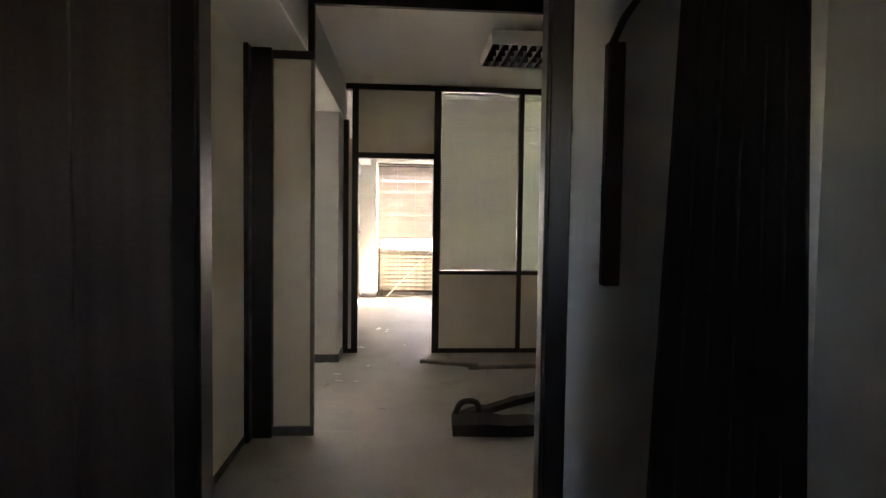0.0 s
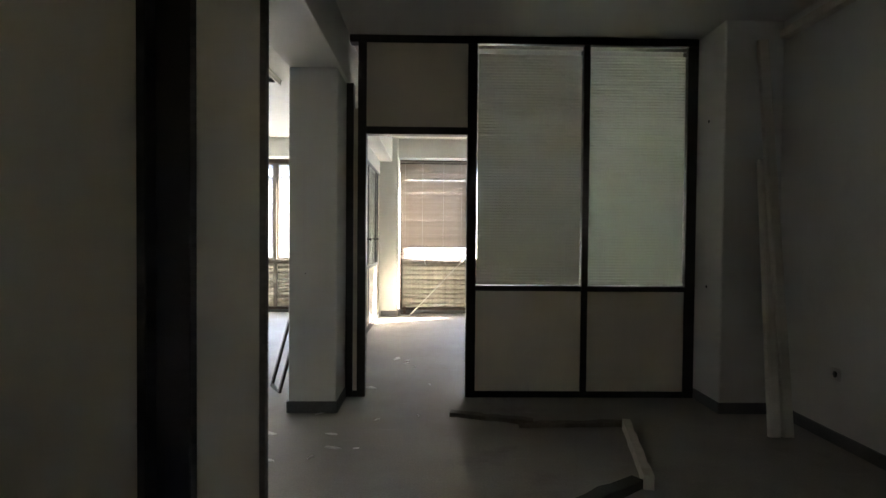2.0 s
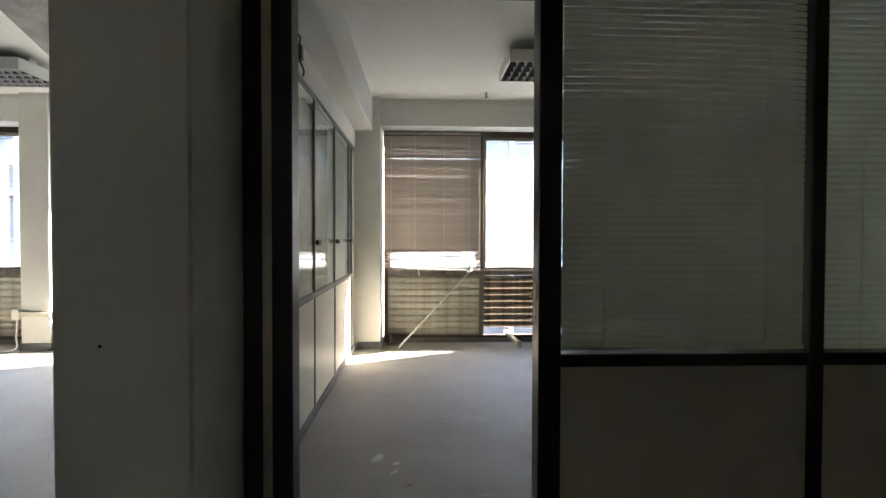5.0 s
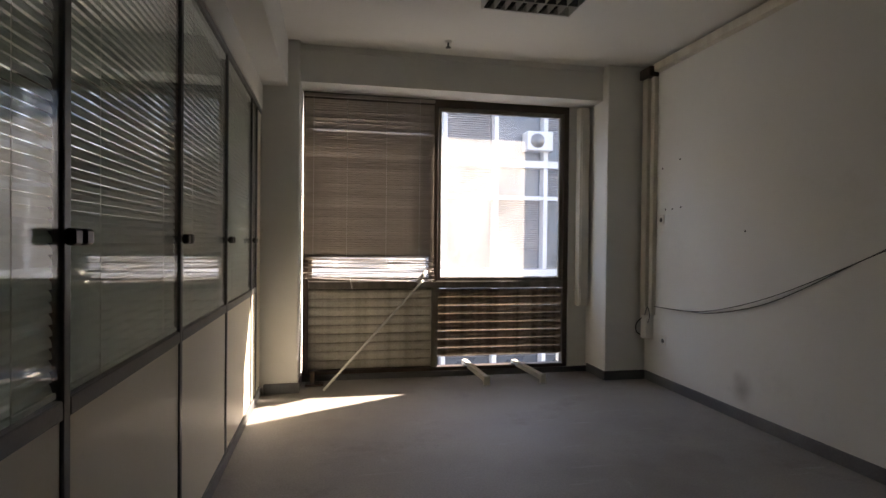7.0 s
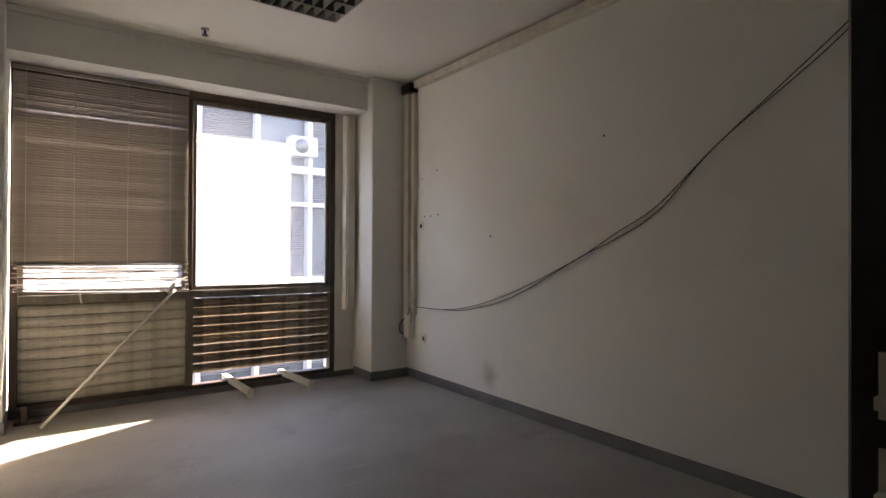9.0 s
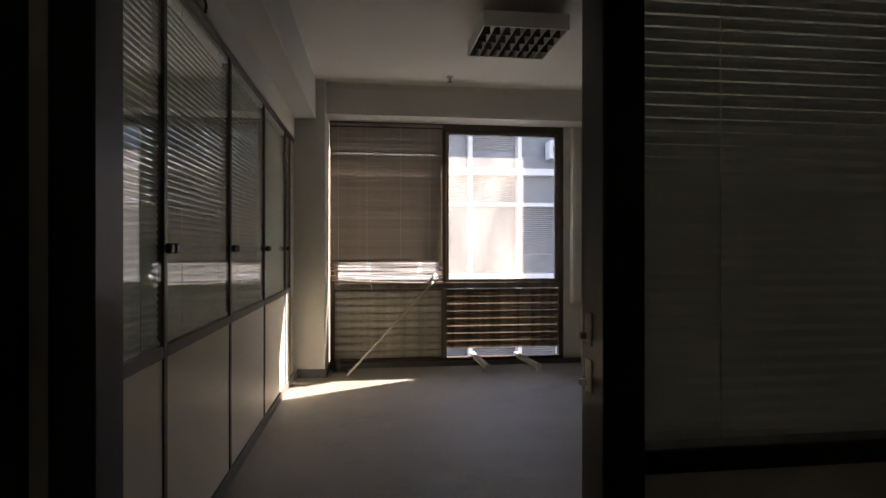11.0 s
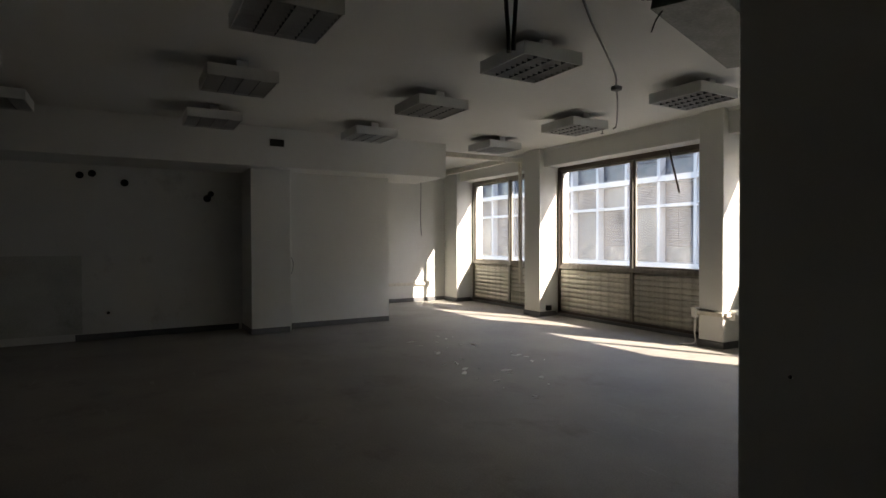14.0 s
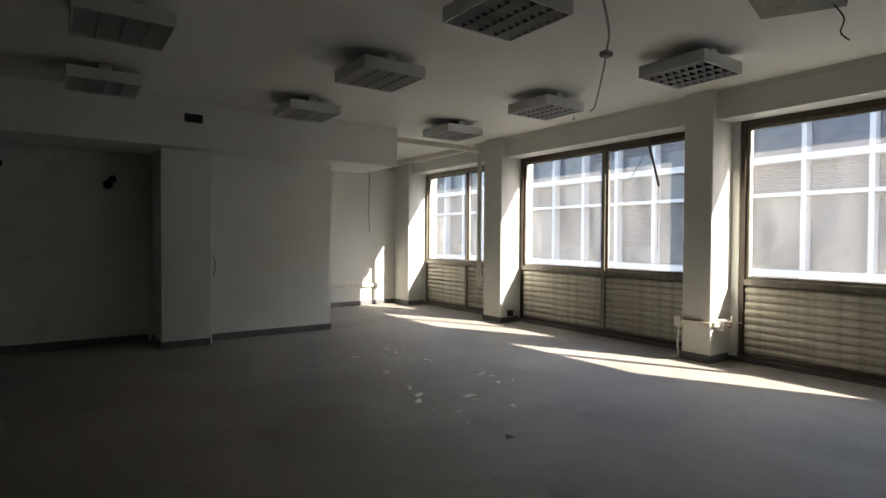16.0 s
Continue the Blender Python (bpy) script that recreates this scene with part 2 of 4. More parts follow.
M_KNOB = mat("black_plastic", (0.015, 0.015, 0.015), 0.35, vary=0.1)
M_BRICK = mat("bare_brick_patch", (0.24, 0.165, 0.13), 0.85, vary=0.2, scale=12, fine=60, bump=0.6)
M_GLASS = glass_mat("dusty_window_glass", (0.985, 0.99, 0.99), 0.05)
M_GLASS_ROOM = glass_mat("sunlit_dusty_glass", (0.985, 0.99, 0.99), 0.085)
M_PGLASS = glass_mat("partition_glass", (0.97, 0.985, 0.98), 0.01)
M_BWHITE = mat("white_facade", (0.46, 0.475, 0.50), 0.6, vary=0.05, scale=1.0, fine=30, bump=0.05, streak=0.08)
M_BGLASS = mat("blue_grey_glazing", (0.06, 0.075, 0.10), 0.3, vary=0.15, scale=0.8, fine=10, bump=0.0, rand=0.3)
M_BBLIND = mat("far_blind", (0.15, 0.15, 0.16), 0.6, vary=0.06, rand=0.25)
_nt = M_BBLIND.node_tree
_wv = _nt.nodes.new("ShaderNodeTexWave")
_wv.bands_direction = "Z"
_wv.inputs["Scale"].default_value = 5.5
_tc = _nt.nodes.new("ShaderNodeTexCoord")
_nt.links.new(_tc.outputs["Object"], _wv.inputs["Vector"])
_bp = _nt.nodes.new("ShaderNodeBump")
_bp.inputs["Distance"].default_value = 0.03
_nt.links.new(_wv.outputs["Fac"], _bp.inputs["Height"])
_nt.links.new(_bp.outputs[0], _nt.nodes["Principled BSDF"].inputs["Normal"])
M_ROAD = mat("asphalt", (0.05, 0.05, 0.052), 0.85, vary=0.15, scale=0.6, fine=25, bump=0.2)


# mesh helpers
def box(bm, x0, x1, y0, y1, z0, z1, m=None):
    v = [bm.verts.new((x, y, z)) for z in (z0, z1) for x, y in ((x0, y0), (x1, y0), (x1, y1), (x0, y1))]
    if m is not None:
        for w in v:
            w.co = m @ w.co
    for f in ((3, 2, 1, 0), (4, 5, 6, 7), (0, 1, 5, 4), (1, 2, 6, 5), (2, 3, 7, 6), (3, 0, 4, 7)):
        bm.faces.new([v[i] for i in f])
    return v


def boxes(*items, bevel=0.0):
    bm = bmesh.new()
    for it in items:
        box(bm, *it)
    if bevel:
        bmesh.ops.bevel(bm, geom=list(bm.edges), offset=bevel, segments=1, affect="EDGES")
    return bm


def prism(profile, length, axis="x"):
    """A closed profile of (a, b) pulled out along an axis."""
    bm = bmesh.new()
    ends = []
    for s in (0, length):
        ring = []
        for a, b in profile:
            p = (s, a, b) if axis == "x" else (a, s, b) if axis == "y" else (a, b, s)
            ring.append(bm.verts.new(p))
        ends.append(ring)
    k = len(profile)
    for i in range(k):
        bm.faces.new((ends[0][i], ends[0][(i + 1) % k], ends[1][(i + 1) % k], ends[1][i]))
    bm.faces.new(list(reversed(ends[0])))
    bm.faces.new(ends[1])
    bmesh.ops.recalc_face_normals(bm, faces=bm.faces)
    return bm


def tube(points, r, sides=8):
    """A round tube along a path."""
    bm = bmesh.new()
    pts = [Vector(p) for p in points]
    rings = []
    for i, p in enumerate(pts):
        d = (pts[min(i + 1, len(pts) - 1)] - pts[max(i - 1, 0)]).normalized()
        a = d.cross(Vector((0, 0, 1)))
        if a.length < 0.05:
            a = d.cross(Vector((1, 0, 0)))
        a.normalize()
        b = d.cross(a)
        rings.append([bm.verts.new(p + r * (math.cos(2 * math.pi * j / sides) * a + math.sin(2 * math.pi * j / sides) * b)) for j in range(sides)])
    for q, w in zip(rings, rings[1:]):
        for j in range(sides):
            bm.faces.new((q[j], q[(j + 1) % sides], w[(j + 1) % sides], w[j]))
    bm.faces.new(list(reversed(rings[0])))
    bm.faces.new(rings[-1])
    for f in bm.faces:
        f.smooth = True
    return bm


def smooth_path(pts, n=8):
    """Points on a soft curve through the given ones."""
    p = [Vector(q) for q in pts]
    p = [p[0] * 2 - p[1]] + p + [p[-1] * 2 - p[-2]]
    out = []
    for i in range(1, len(p) - 2):
        for k in range(n):
            t = k / n
            a, b, c, d = p[i - 1], p[i], p[i + 1], p[i + 2]
            out.append(0.5 * (2 * b + (c - a) * t + (2 * a - 5 * b + 4 * c - d) * t * t + (3 * b - a - 3 * c + d) * t**3))
    out.append(p[-2])
    return out


def mesh_of(name, bm, material):
    me = bpy.data.meshes.new(name)
    bm.to_mesh(me)
    bm.free()
    me.materials.append(material)
    return me


def part(name, bm, material, parent, label=""):
    ob = new(name, bm if isinstance(bm, bpy.types.Mesh) else mesh_of(name, bm, material))
    ob.parent = parent
    if label:
        ob["label"] = label
    return ob


def thing(name, at, label, category, group="", kind=""):
    ob = new(name)
    ob.empty_display_size = 0.1
    ob.location = at
    return tagged(ob, label, category, group, kind)


def solid(name, bm, material, label, category, group="", kind=""):
    return tagged(new(name, mesh_of(name, bm, material)), label, category, group, kind)


def structure(name, bm, material, label="", category=""):
    return tagged(new(name, mesh_of(name, bm, material)), label, category, kind="structure")


# the large structure
CEIL = 2.93
REVEAL = 11.48  # outer face of pillars and lintels
structure("floor", boxes((-11.0, 3.6, -1.6, 11.55, -0.25, 0.0)), M_FLOOR, "grey dusty scuffed office floor with stains", "floor")
structure("ceiling", boxes((-11.0, 3.6, -1.6, 5.3, CEIL, CEIL + 0.25), (-11.0, 3.6, 7.58, 11.55, CEIL, CEIL + 0.25), (-11.0, -2.15, 5.3, 7.58, CEIL, CEIL + 0.25), (-0.95, 3.6, 5.3, 7.58, CEIL, CEIL + 0.25)), M_CEIL, "white painted plaster ceiling", "ceiling")
structure("wall_east", boxes((3.24, 3.6, 1.98, 11.48, 0, CEIL)), M_WALL_EAST, "off-white painted wall with small holes", "wall")
structure("wall_south", boxes((-11.0, -0.08, 1.87, 1.98, 0, CEIL), (1.12, 3.6, 1.87, 1.96, 0, CEIL), (-0.08, 1.12, 1.87, 1.98, 2.62, CEIL)), M_WALL, "off-white partition wall with a door opening", "wall")
structure("wall_lobby_west", boxes((-1.1, -0.95, -1.6, 1.87, 0, CEIL)), M_WALL, "off-white lobby wall", "wall")
structure("wall_lobby_east", boxes((1.95, 2.1, -1.6, 1.87, 0, CEIL)), M_WALL, "off-white lobby wall", "wall")
# unseen opening added behind the start, sized to let sky light into the lobby
structure("wall_lobby_south", boxes((-0.95, 1.95, -1.6, -1.45, 0, 1.85), (-0.95, 1.95, -1.6, -1.45, 2.05, CEIL), (-0.95, 1.25, -1.6, -1.45, 1.85, 2.05), (1.6, 1.95, -1.6, -1.45, 1.85, 2.05)), M_WALL, "off-white lobby end wall with an added unseen opening for light", "wall")
structure("wall_west", boxes((-10.7, -10.4, 1.98, 11.48, 0, CEIL)), M_WALL, "off-white far end wall of the hall", "wall")
structure("wall_niche", boxes((-8.65, -8.45, 1.98, 6.12, 0, CEIL)), M_NICHE, "stained white wall of a niche with pipe holes", "wall")
structure("wall_cabin", boxes((-8.2, -8.02, 6.65, 8.34, 0, 2.40), (-10.4, -8.2, 8.22, 8.34, 0, 2.45)), M_WALL, "white cabin wall beside the pillar", "wall")
structure("pillar_hall_corner", boxes((-8.45, -8.15, 1.98, 2.5, 0, CEIL), bevel=0.006), M_WALL, "white plastered pillar", "pillar")
structure("pillar_hall_wall", boxes((-8.45, -7.74, 6.085, 6.65, 0, CEIL), bevel=0.006), M_WALL, "white plastered pillar", "pillar")
structure("bulkhead", boxes((-8.6, -7.5, 1.98, 9.15, 2.375, CEIL), bevel=0.004), M_CEIL, "white boxed-in bulkhead under the ceiling", "bulkhead")
structure("beam_middle", boxes((-0.42, -0.035, 1.98, 11.3, 2.54, CEIL), bevel=0.006), M_WALL, "white painted ceiling beam", "beam")
structure("pillar_middle", boxes((-0.412, -0.06, 5.80, 6.24, 0, 2.54), bevel=0.008), M_WALL, "white plastered pillar with grey baseboard", "pillar")
structure("pillar_office_east", boxes((2.80, 3.239, 5.80, 6.4, 0, CEIL), bevel=0.008), M_WALL, "white plastered pillar", "pillar")
for nm, x0, x1, yf in (("pillar_facade_1", -10.4, -9.87, 10.8), ("pillar_facade_2", -7.52, -7.09, 10.8), ("pillar_facade_3", -4.02, -3.69, 10.8), ("pillar_facade_4", -0.44, 0.06, 10.8), ("pillar_facade_5", 2.83, 3.239, 10.8)):
    structure(nm, boxes((x0, x1, yf, REVEAL, 0, CEIL), bevel=0.008), M_WALL, "white plastered facade pillar with grey base", "pillar")
BAYS = ((-9.87, -7.52), (-7.09, -4.02), (-3.69, -0.44), (0.06, 2.83))
for i, (x0, x1) in enumerate(BAYS):
    structure(f"beam_facade_{i + 1}", boxes((x0, x1, 10.9, REVEAL, 2.62, CEIL), (x0, x1, 10.88, 10.9, 2.885, CEIL)), M_WALL, "white beam above the windows", "beam")
    structure(f"sill_facade_{i + 1}", boxes((x0, x1, 11.17, 11.4, 0.0, 0.05)), M_BASE, "dirty concrete window threshold", "sill")

# baseboards


def baseboard(x0, x1, y0, y1):
    structure("baseboard", boxes((x0, x1, y0, y1, 0, 0.085), bevel=0.003), M_BASE, "dark grey skirting", "baseboard")


def wrap(x0, x1, y0, y1, sides):
    t = 0.012
    if "s" in sides:
        baseboard(x0 - t, x1 + t, y0 - t, y0 - 0.0005)
    if "e" in sides:
        baseboard(x1 + 0.0005, x1 + t, y0 + 0.0005, y1)
    if "w" in sides:
        baseboard(x0 - t, x0 - 0.0005, y0 + 0.0005, y1)
    if "n" in sides:
        baseboard(x0 - t, x1 + t, y1 + 0.0005, y1 + t)


wrap(-0.412, -0.06, 5.80, 6.18, "sew")
wrap(2.80, 3.225, 5.80, 6.19, "sw")
wrap(2.83, 3.225, 10.8, 11.16, "sw")
wrap(-0.2, 0.06, 10.8, 11.16, "se")
wrap(-4.02, -3.69, 10.8, 11.16, "sew")
wrap(-7.52, -7.09, 10.8, 11.16, "sew")
wrap(-10.38, -9.87, 10.8, 11.16, "se")
wrap(-8.44, -7.74, 6.085, 6.63, "se")
baseboard(3.227, 3.2395, 2.1, 5.78)
baseboard(3.227, 3.2395, 6.42, 10.78)
baseboard(-8.0195, -8.007, 6.67, 8.34)
baseboard(-8.4495, -8.437, 3.95, 6.03)
baseboard(-10.3995, -10.387, 8.36, 10.78)


# slats share a mesh per size
SLATS = {}


def slat_mesh(length, width, material, curve=0.003, thick=0.0009):
    key = (round(length, 3), width, material.name)
    if key not in SLATS:
        prof = [(-width / 2, 0), (0, curve), (width / 2, 0), (width / 2, -thick), (0, curve - thick), (-width / 2, -thick)]
        bm = prism(prof, length)
        for v in bm.verts:
            v.co.x -= length / 2
        SLATS[key] = mesh_of("slat", bm, material)
    return SLATS[key]


def venetian(at, length, z0, z1, pitch, width, tilt, material, turn, label, droop=0.0, cords=(0.2, 0.8), seed=1, gaps=()):
    """A venetian blind from z0 to z1: head rail, slats, bottom rail, ladder cords."""
    rng = random.Random(seed)
    b = thing("venetian_blind", (at[0], at[1], 0), label, "blind", "venetian blinds")
    b.rotation_euler = (0, 0, radians(turn))
    part("head_rail", boxes((-length / 2, length / 2, -0.013, 0.013, z1 - 0.028, z1), bevel=0.002), material, b)
    part("bottom_rail", boxes((-length / 2, length / 2, -0.012, 0.012, z0, z0 + 0.014), bevel=0.002), material, b)
    me = slat_mesh(length - 0.006, width, material)
    n = int((z1 - 0.04 - z0 - 0.02) / pitch)
    for i in range(n):
        o = part("slat", me, material, b)
        z = z0 + 0.026 + i * pitch
        tl = tilt + rng.uniform(-2.5, 2.5)
        dr = rng.uniform(-1, 1) * droop
        for gz, gt in gaps:
            if abs(z - gz) < pitch * 0.6:
                tl = gt
        o.location = (0, 0, z)
        o.rotation_euler = (radians(tl), dr, 0)
    for c in cords:
        x = -length / 2 + c * length
        part("ladder_cord", tube([(x, -0.014, z0), (x, -0.014, z1 - 0.02)], 0.0012, 5), M_PLASTIC, b)
    return b


def panel(x0, x1, y0, y1, z0, z1, parent, material=None):
    return part("panel", boxes((x0, x1, y0, y1, z0, z1), bevel=0.002), material or M_CREAM, parent)


# black partition between the office and the window room
PY0, PY1 = 6.20, 6.30
pw = thing("glazed_partition", (1.4, 6.23, 0), "black aluminium partition with cream panels and blinds behind glass", "partition", kind="structure")
pw.location = (0, 0, 0)


def rail(x0, x1, z0, z1, y0=PY0, y1=PY1, nm="rail", p=None, material=None):
    return part(nm, boxes((x0, x1, y0, y1, z0, z1), bevel=0.003), material or M_BLACK, p or pw)


rail(-0.058, 0.0, 0, 2.54, nm="post")
panel(0.0, 0.035, 6.215, 6.245, 0.05, 2.34, pw)
rail(0.0, 0.035, 0, 0.05, nm="bottom_rail")
rail(0.035, 0.103, 0, 2.87, nm="door_jamb")
rail(0.92, 0.997, 0, 2.87, nm="door_jamb")
rail(-0.035, 2.795, 2.87, CEIL, nm="top_rail")
rail(0.103, 0.92, 2.135, 2.195, nm="door_head")
panel(0.103, 0.92, 6.21, 6.25, 2.195, 2.87, pw)
rail(1.86, 1.912, 0, 2.87, nm="mullion")
rail(2.71, 2.795, 0, 2.87, nm="post")
for x0, x1 in ((0.997, 1.86), (1.912, 2.71)):
    rail(x0, x1, 0, 0.05, nm="bottom_rail")
    rail(x0, x1, 0.872, 0.915, nm="mid_rail")
    panel(x0, x1, 6.212, 6.248, 0.05, 0.872, pw)
    g = part("pane", boxes((x0, x1, 6.205, 6.209, 0.915, 2.87)), M_PGLASS, pw)
    part("pane", boxes((x0, x1, 6.251, 6.255, 0.915, 2.87)), M_PGLASS, pw)
venetian((1.4285, 6.23), 0.85, 0.925, 2.86, 0.0235, 0.0262, 66, M_SLAT_HALF, 0, "grey venetian blind closed between partition panes", cords=(0.17, 0.83), seed=2)
venetian((2.311, 6.23), 0.785, 0.925, 2.86, 0.0235, 0.0262, 59, M_SLAT_CLEAR, 0, "pale venetian blind half closed between partition panes", cords=(0.17, 0.83), seed=3)

# glazed side partition of the window room
gp = thing("side_partition", (0, 0, 0), "grey framed glazed partition with cream lower panels", "partition", kind="structure")
GX0, GX1 = -0.26, -0.215
gp.location.x = -0.025
YS = [6.30, 6.52, 7.46, 8.405, 9.35, 10.30, 10.56]
structure("wall_above_partition", boxes((-0.295, -0.235, 6.30, 10.8, 2.34, 2.54)), M_WALL, "white wall above the glazed partition", "wall")
part("top_rail", boxes((GX0, GX1, 6.30, 10.8, 2.30, 2.34), bevel=0.003), M_GREYFRAME, gp)
for y in YS[1:]:
    part("mullion", boxes((GX0, GX1, y - 0.018, y + 0.018, 0.07, 2.30), bevel=0.004), M_GREYFRAME, gp)
for i, (a, b) in enumerate(zip(YS, YS[1:])):
    a2, b2 = a + (0.018 if i else 0), b - 0.018
    part("mid_rail", boxes((GX0, GX1, a2, b2, 0.86, 0.905), bevel=0.003), M_GREYFRAME, gp)
    part("panel", boxes((-0.252, -0.222, a2, b2, 0.07, 0.86), bevel=0.002), M_CREAM, gp)
    part("pane", boxes((-0.226, -0.222, a2, b2, 0.905, 2.30)), M_PGLASS, gp)
    part("pane", boxes((-0.256, -0.252, a2, b2, 0.905, 2.30)), M_PGLASS, gp)
    if i in (1, 2, 3, 4):
        venetian((-0.264, (a2 + b2) / 2), b2 - a2 - 0.01, 0.91, 2.295, 0.0255, 0.0275, 69, M_SLAT_PALE, 90, "pale green venetian blind closed between partition panes", seed=10 + i)
panel(-0.252, -0.222, 10.578, 10.8, 0.07, 2.30, gp, M_CREAM)
part("baseboard", boxes((-0.255, -0.208, 6.31, 10.79, 0, 0.07), bevel=0.003), M_BASE, gp)
for y in YS[2:6]:
    kn = thing("blind_knob", (-0.24, y, 1.268), "black plastic blind control knob on the mullion", "knob", "blind knobs")
    part("spindle", tube([(0, 0, 0), (0.02, 0, 0)], 0.008, 8), M_KNOB, kn)
    for s in (-1, 1):
        part("grip", boxes((0.012, 0.036, min(s * 0.008, s * 0.05), max(s * 0.008, s * 0.05), -0.019, 0.019), bevel=0.006), M_KNOB, kn)

# first doorway
dw = tagged(thing("door_1", (0, 0, 0), "dark aluminium door frame without a door leaf", "door frame"), kind="structure")
part("jamb", boxes((-0.08, -0.01, 1.85, 1.99, 0, 2.62), (-0.01, 0.002, 1.85, 1.89, 0, 2.55), bevel=0.004), M_BLACK, dw)
part("jamb", boxes((1.05, 1.12, 1.85, 1.97, 0, 2.62), (1.038, 1.05, 1.85, 1.89, 0, 2.55), bevel=0.004), M_BLACK, dw)
part("head", boxes((-0.01, 1.05, 1.85, 1.97, 2.55, 2.62), bevel=0.004), M_BLACK, dw)

M_WENGE = mat("dark_brown_laminate", (0.15, 0.12, 0.112), 0.5, vary=0.12, scale=3, fine=70, bump=0.08, streak=0.25)
lp = thing("lobby_panelling", (0, 0, 0), "dark brown laminate wall panelling beside the doorway", "panelling", kind="structure")
for a, b in ((-0.948, -0.66), (-0.655, -0.365), (-0.36, -0.082)):
    part("panel", boxes((a, b, 1.852, 1.8695, 0.0, CEIL - 0.005), bevel=0.003), M_WENGE, lp)
for z in (1.035, 1.12):
    sk = thing("strike_plate", (0.9195, 6.262, z), "bent pale metal strike plate on the door jamb", "lock plate", "lock plates")
    part("plate", boxes((-0.002, 0.0, -0.014, 0.014, -0.03, 0.03), (-0.014, -0.002, 0.006, 0.014, -0.02, -0.008), bevel=0.0008), M_PVC, sk)

# clad stub beside the hall opening
st = thing("clad_stub_partition", (0, 0, 0), "cream panelled stub partition with black posts", "partition", kind="structure")
part("panel", boxes((-0.44, -0.405, 2.945, 3.72, 0.05, 2.54), bevel=0.002), M_CREAM, st)
part("edge_trim", boxes((-0.445, -0.40, 2.92, 2.945, 0, 2.54), bevel=0.003), M_PVC, st)
part("bottom_rail", boxes((-0.445, -0.40, 2.945, 3.72, 0, 0.05), bevel=0.003), M_BLACK, st)
part("post", boxes((-0.445, -0.375, 3.72, 3.80, 0, 2.54), bevel=0.004), M_BLACK, st)
part("post", boxes((-0.445, -0.252, 3.80, 3.89, 0, 2.54), bevel=0.004), M_BLACK, st)
part("panel", boxes((-0.252, -0.012, 3.855, 3.885, 0.06, 2.485), bevel=0.002), M_CREAM, st)
part("edge_trim", boxes((-0.012, 0.012, 3.85, 3.89, 0.0, 2.485), bevel=0.003), M_WOODSCRAP, st, "brown edge strip")
part("head_rail", boxes((-0.252, 0.012, 3.85, 3.89, 2.485, 2.54), bevel=0.003), M_BLACK, st)
part("baseboard", boxes((-0.255, 0.016, 3.838, 3.85, 0, 0.065), bevel=0.003), M_BASE, st)
part("upper_post", boxes((-0.03, 0.012, 3.85, 3.89, 2.54, 2.845), bevel=0.003), M_BLACK, st)
part("ceiling_rail", boxes((-0.03, 3.239, 3.85, 3.89, 2.845, CEIL), bevel=0.003), M_BLACK, st)

# facade windows
WY = 11.25
LOUVRES = {}


def louvre_mesh(length, material):
    key = (round(length, 3), material.name)
    if key not in LOUVRES:
        prof = [(-0.010, -0.040), (-0.024, -0.015), (-0.026, 0.010), (-0.014, 0.032), (0.008, 0.044), (0.011, 0.041), (-0.010, 0.029), (-0.021, 0.008), (-0.019, -0.014), (-0.005, -0.038)]
        bm = prism(prof, length)
        for v in bm.verts:
            v.co.x -= length / 2
        LOUVRES[key] = mesh_of("louvre", bm, material)
    return LOUVRES[key]


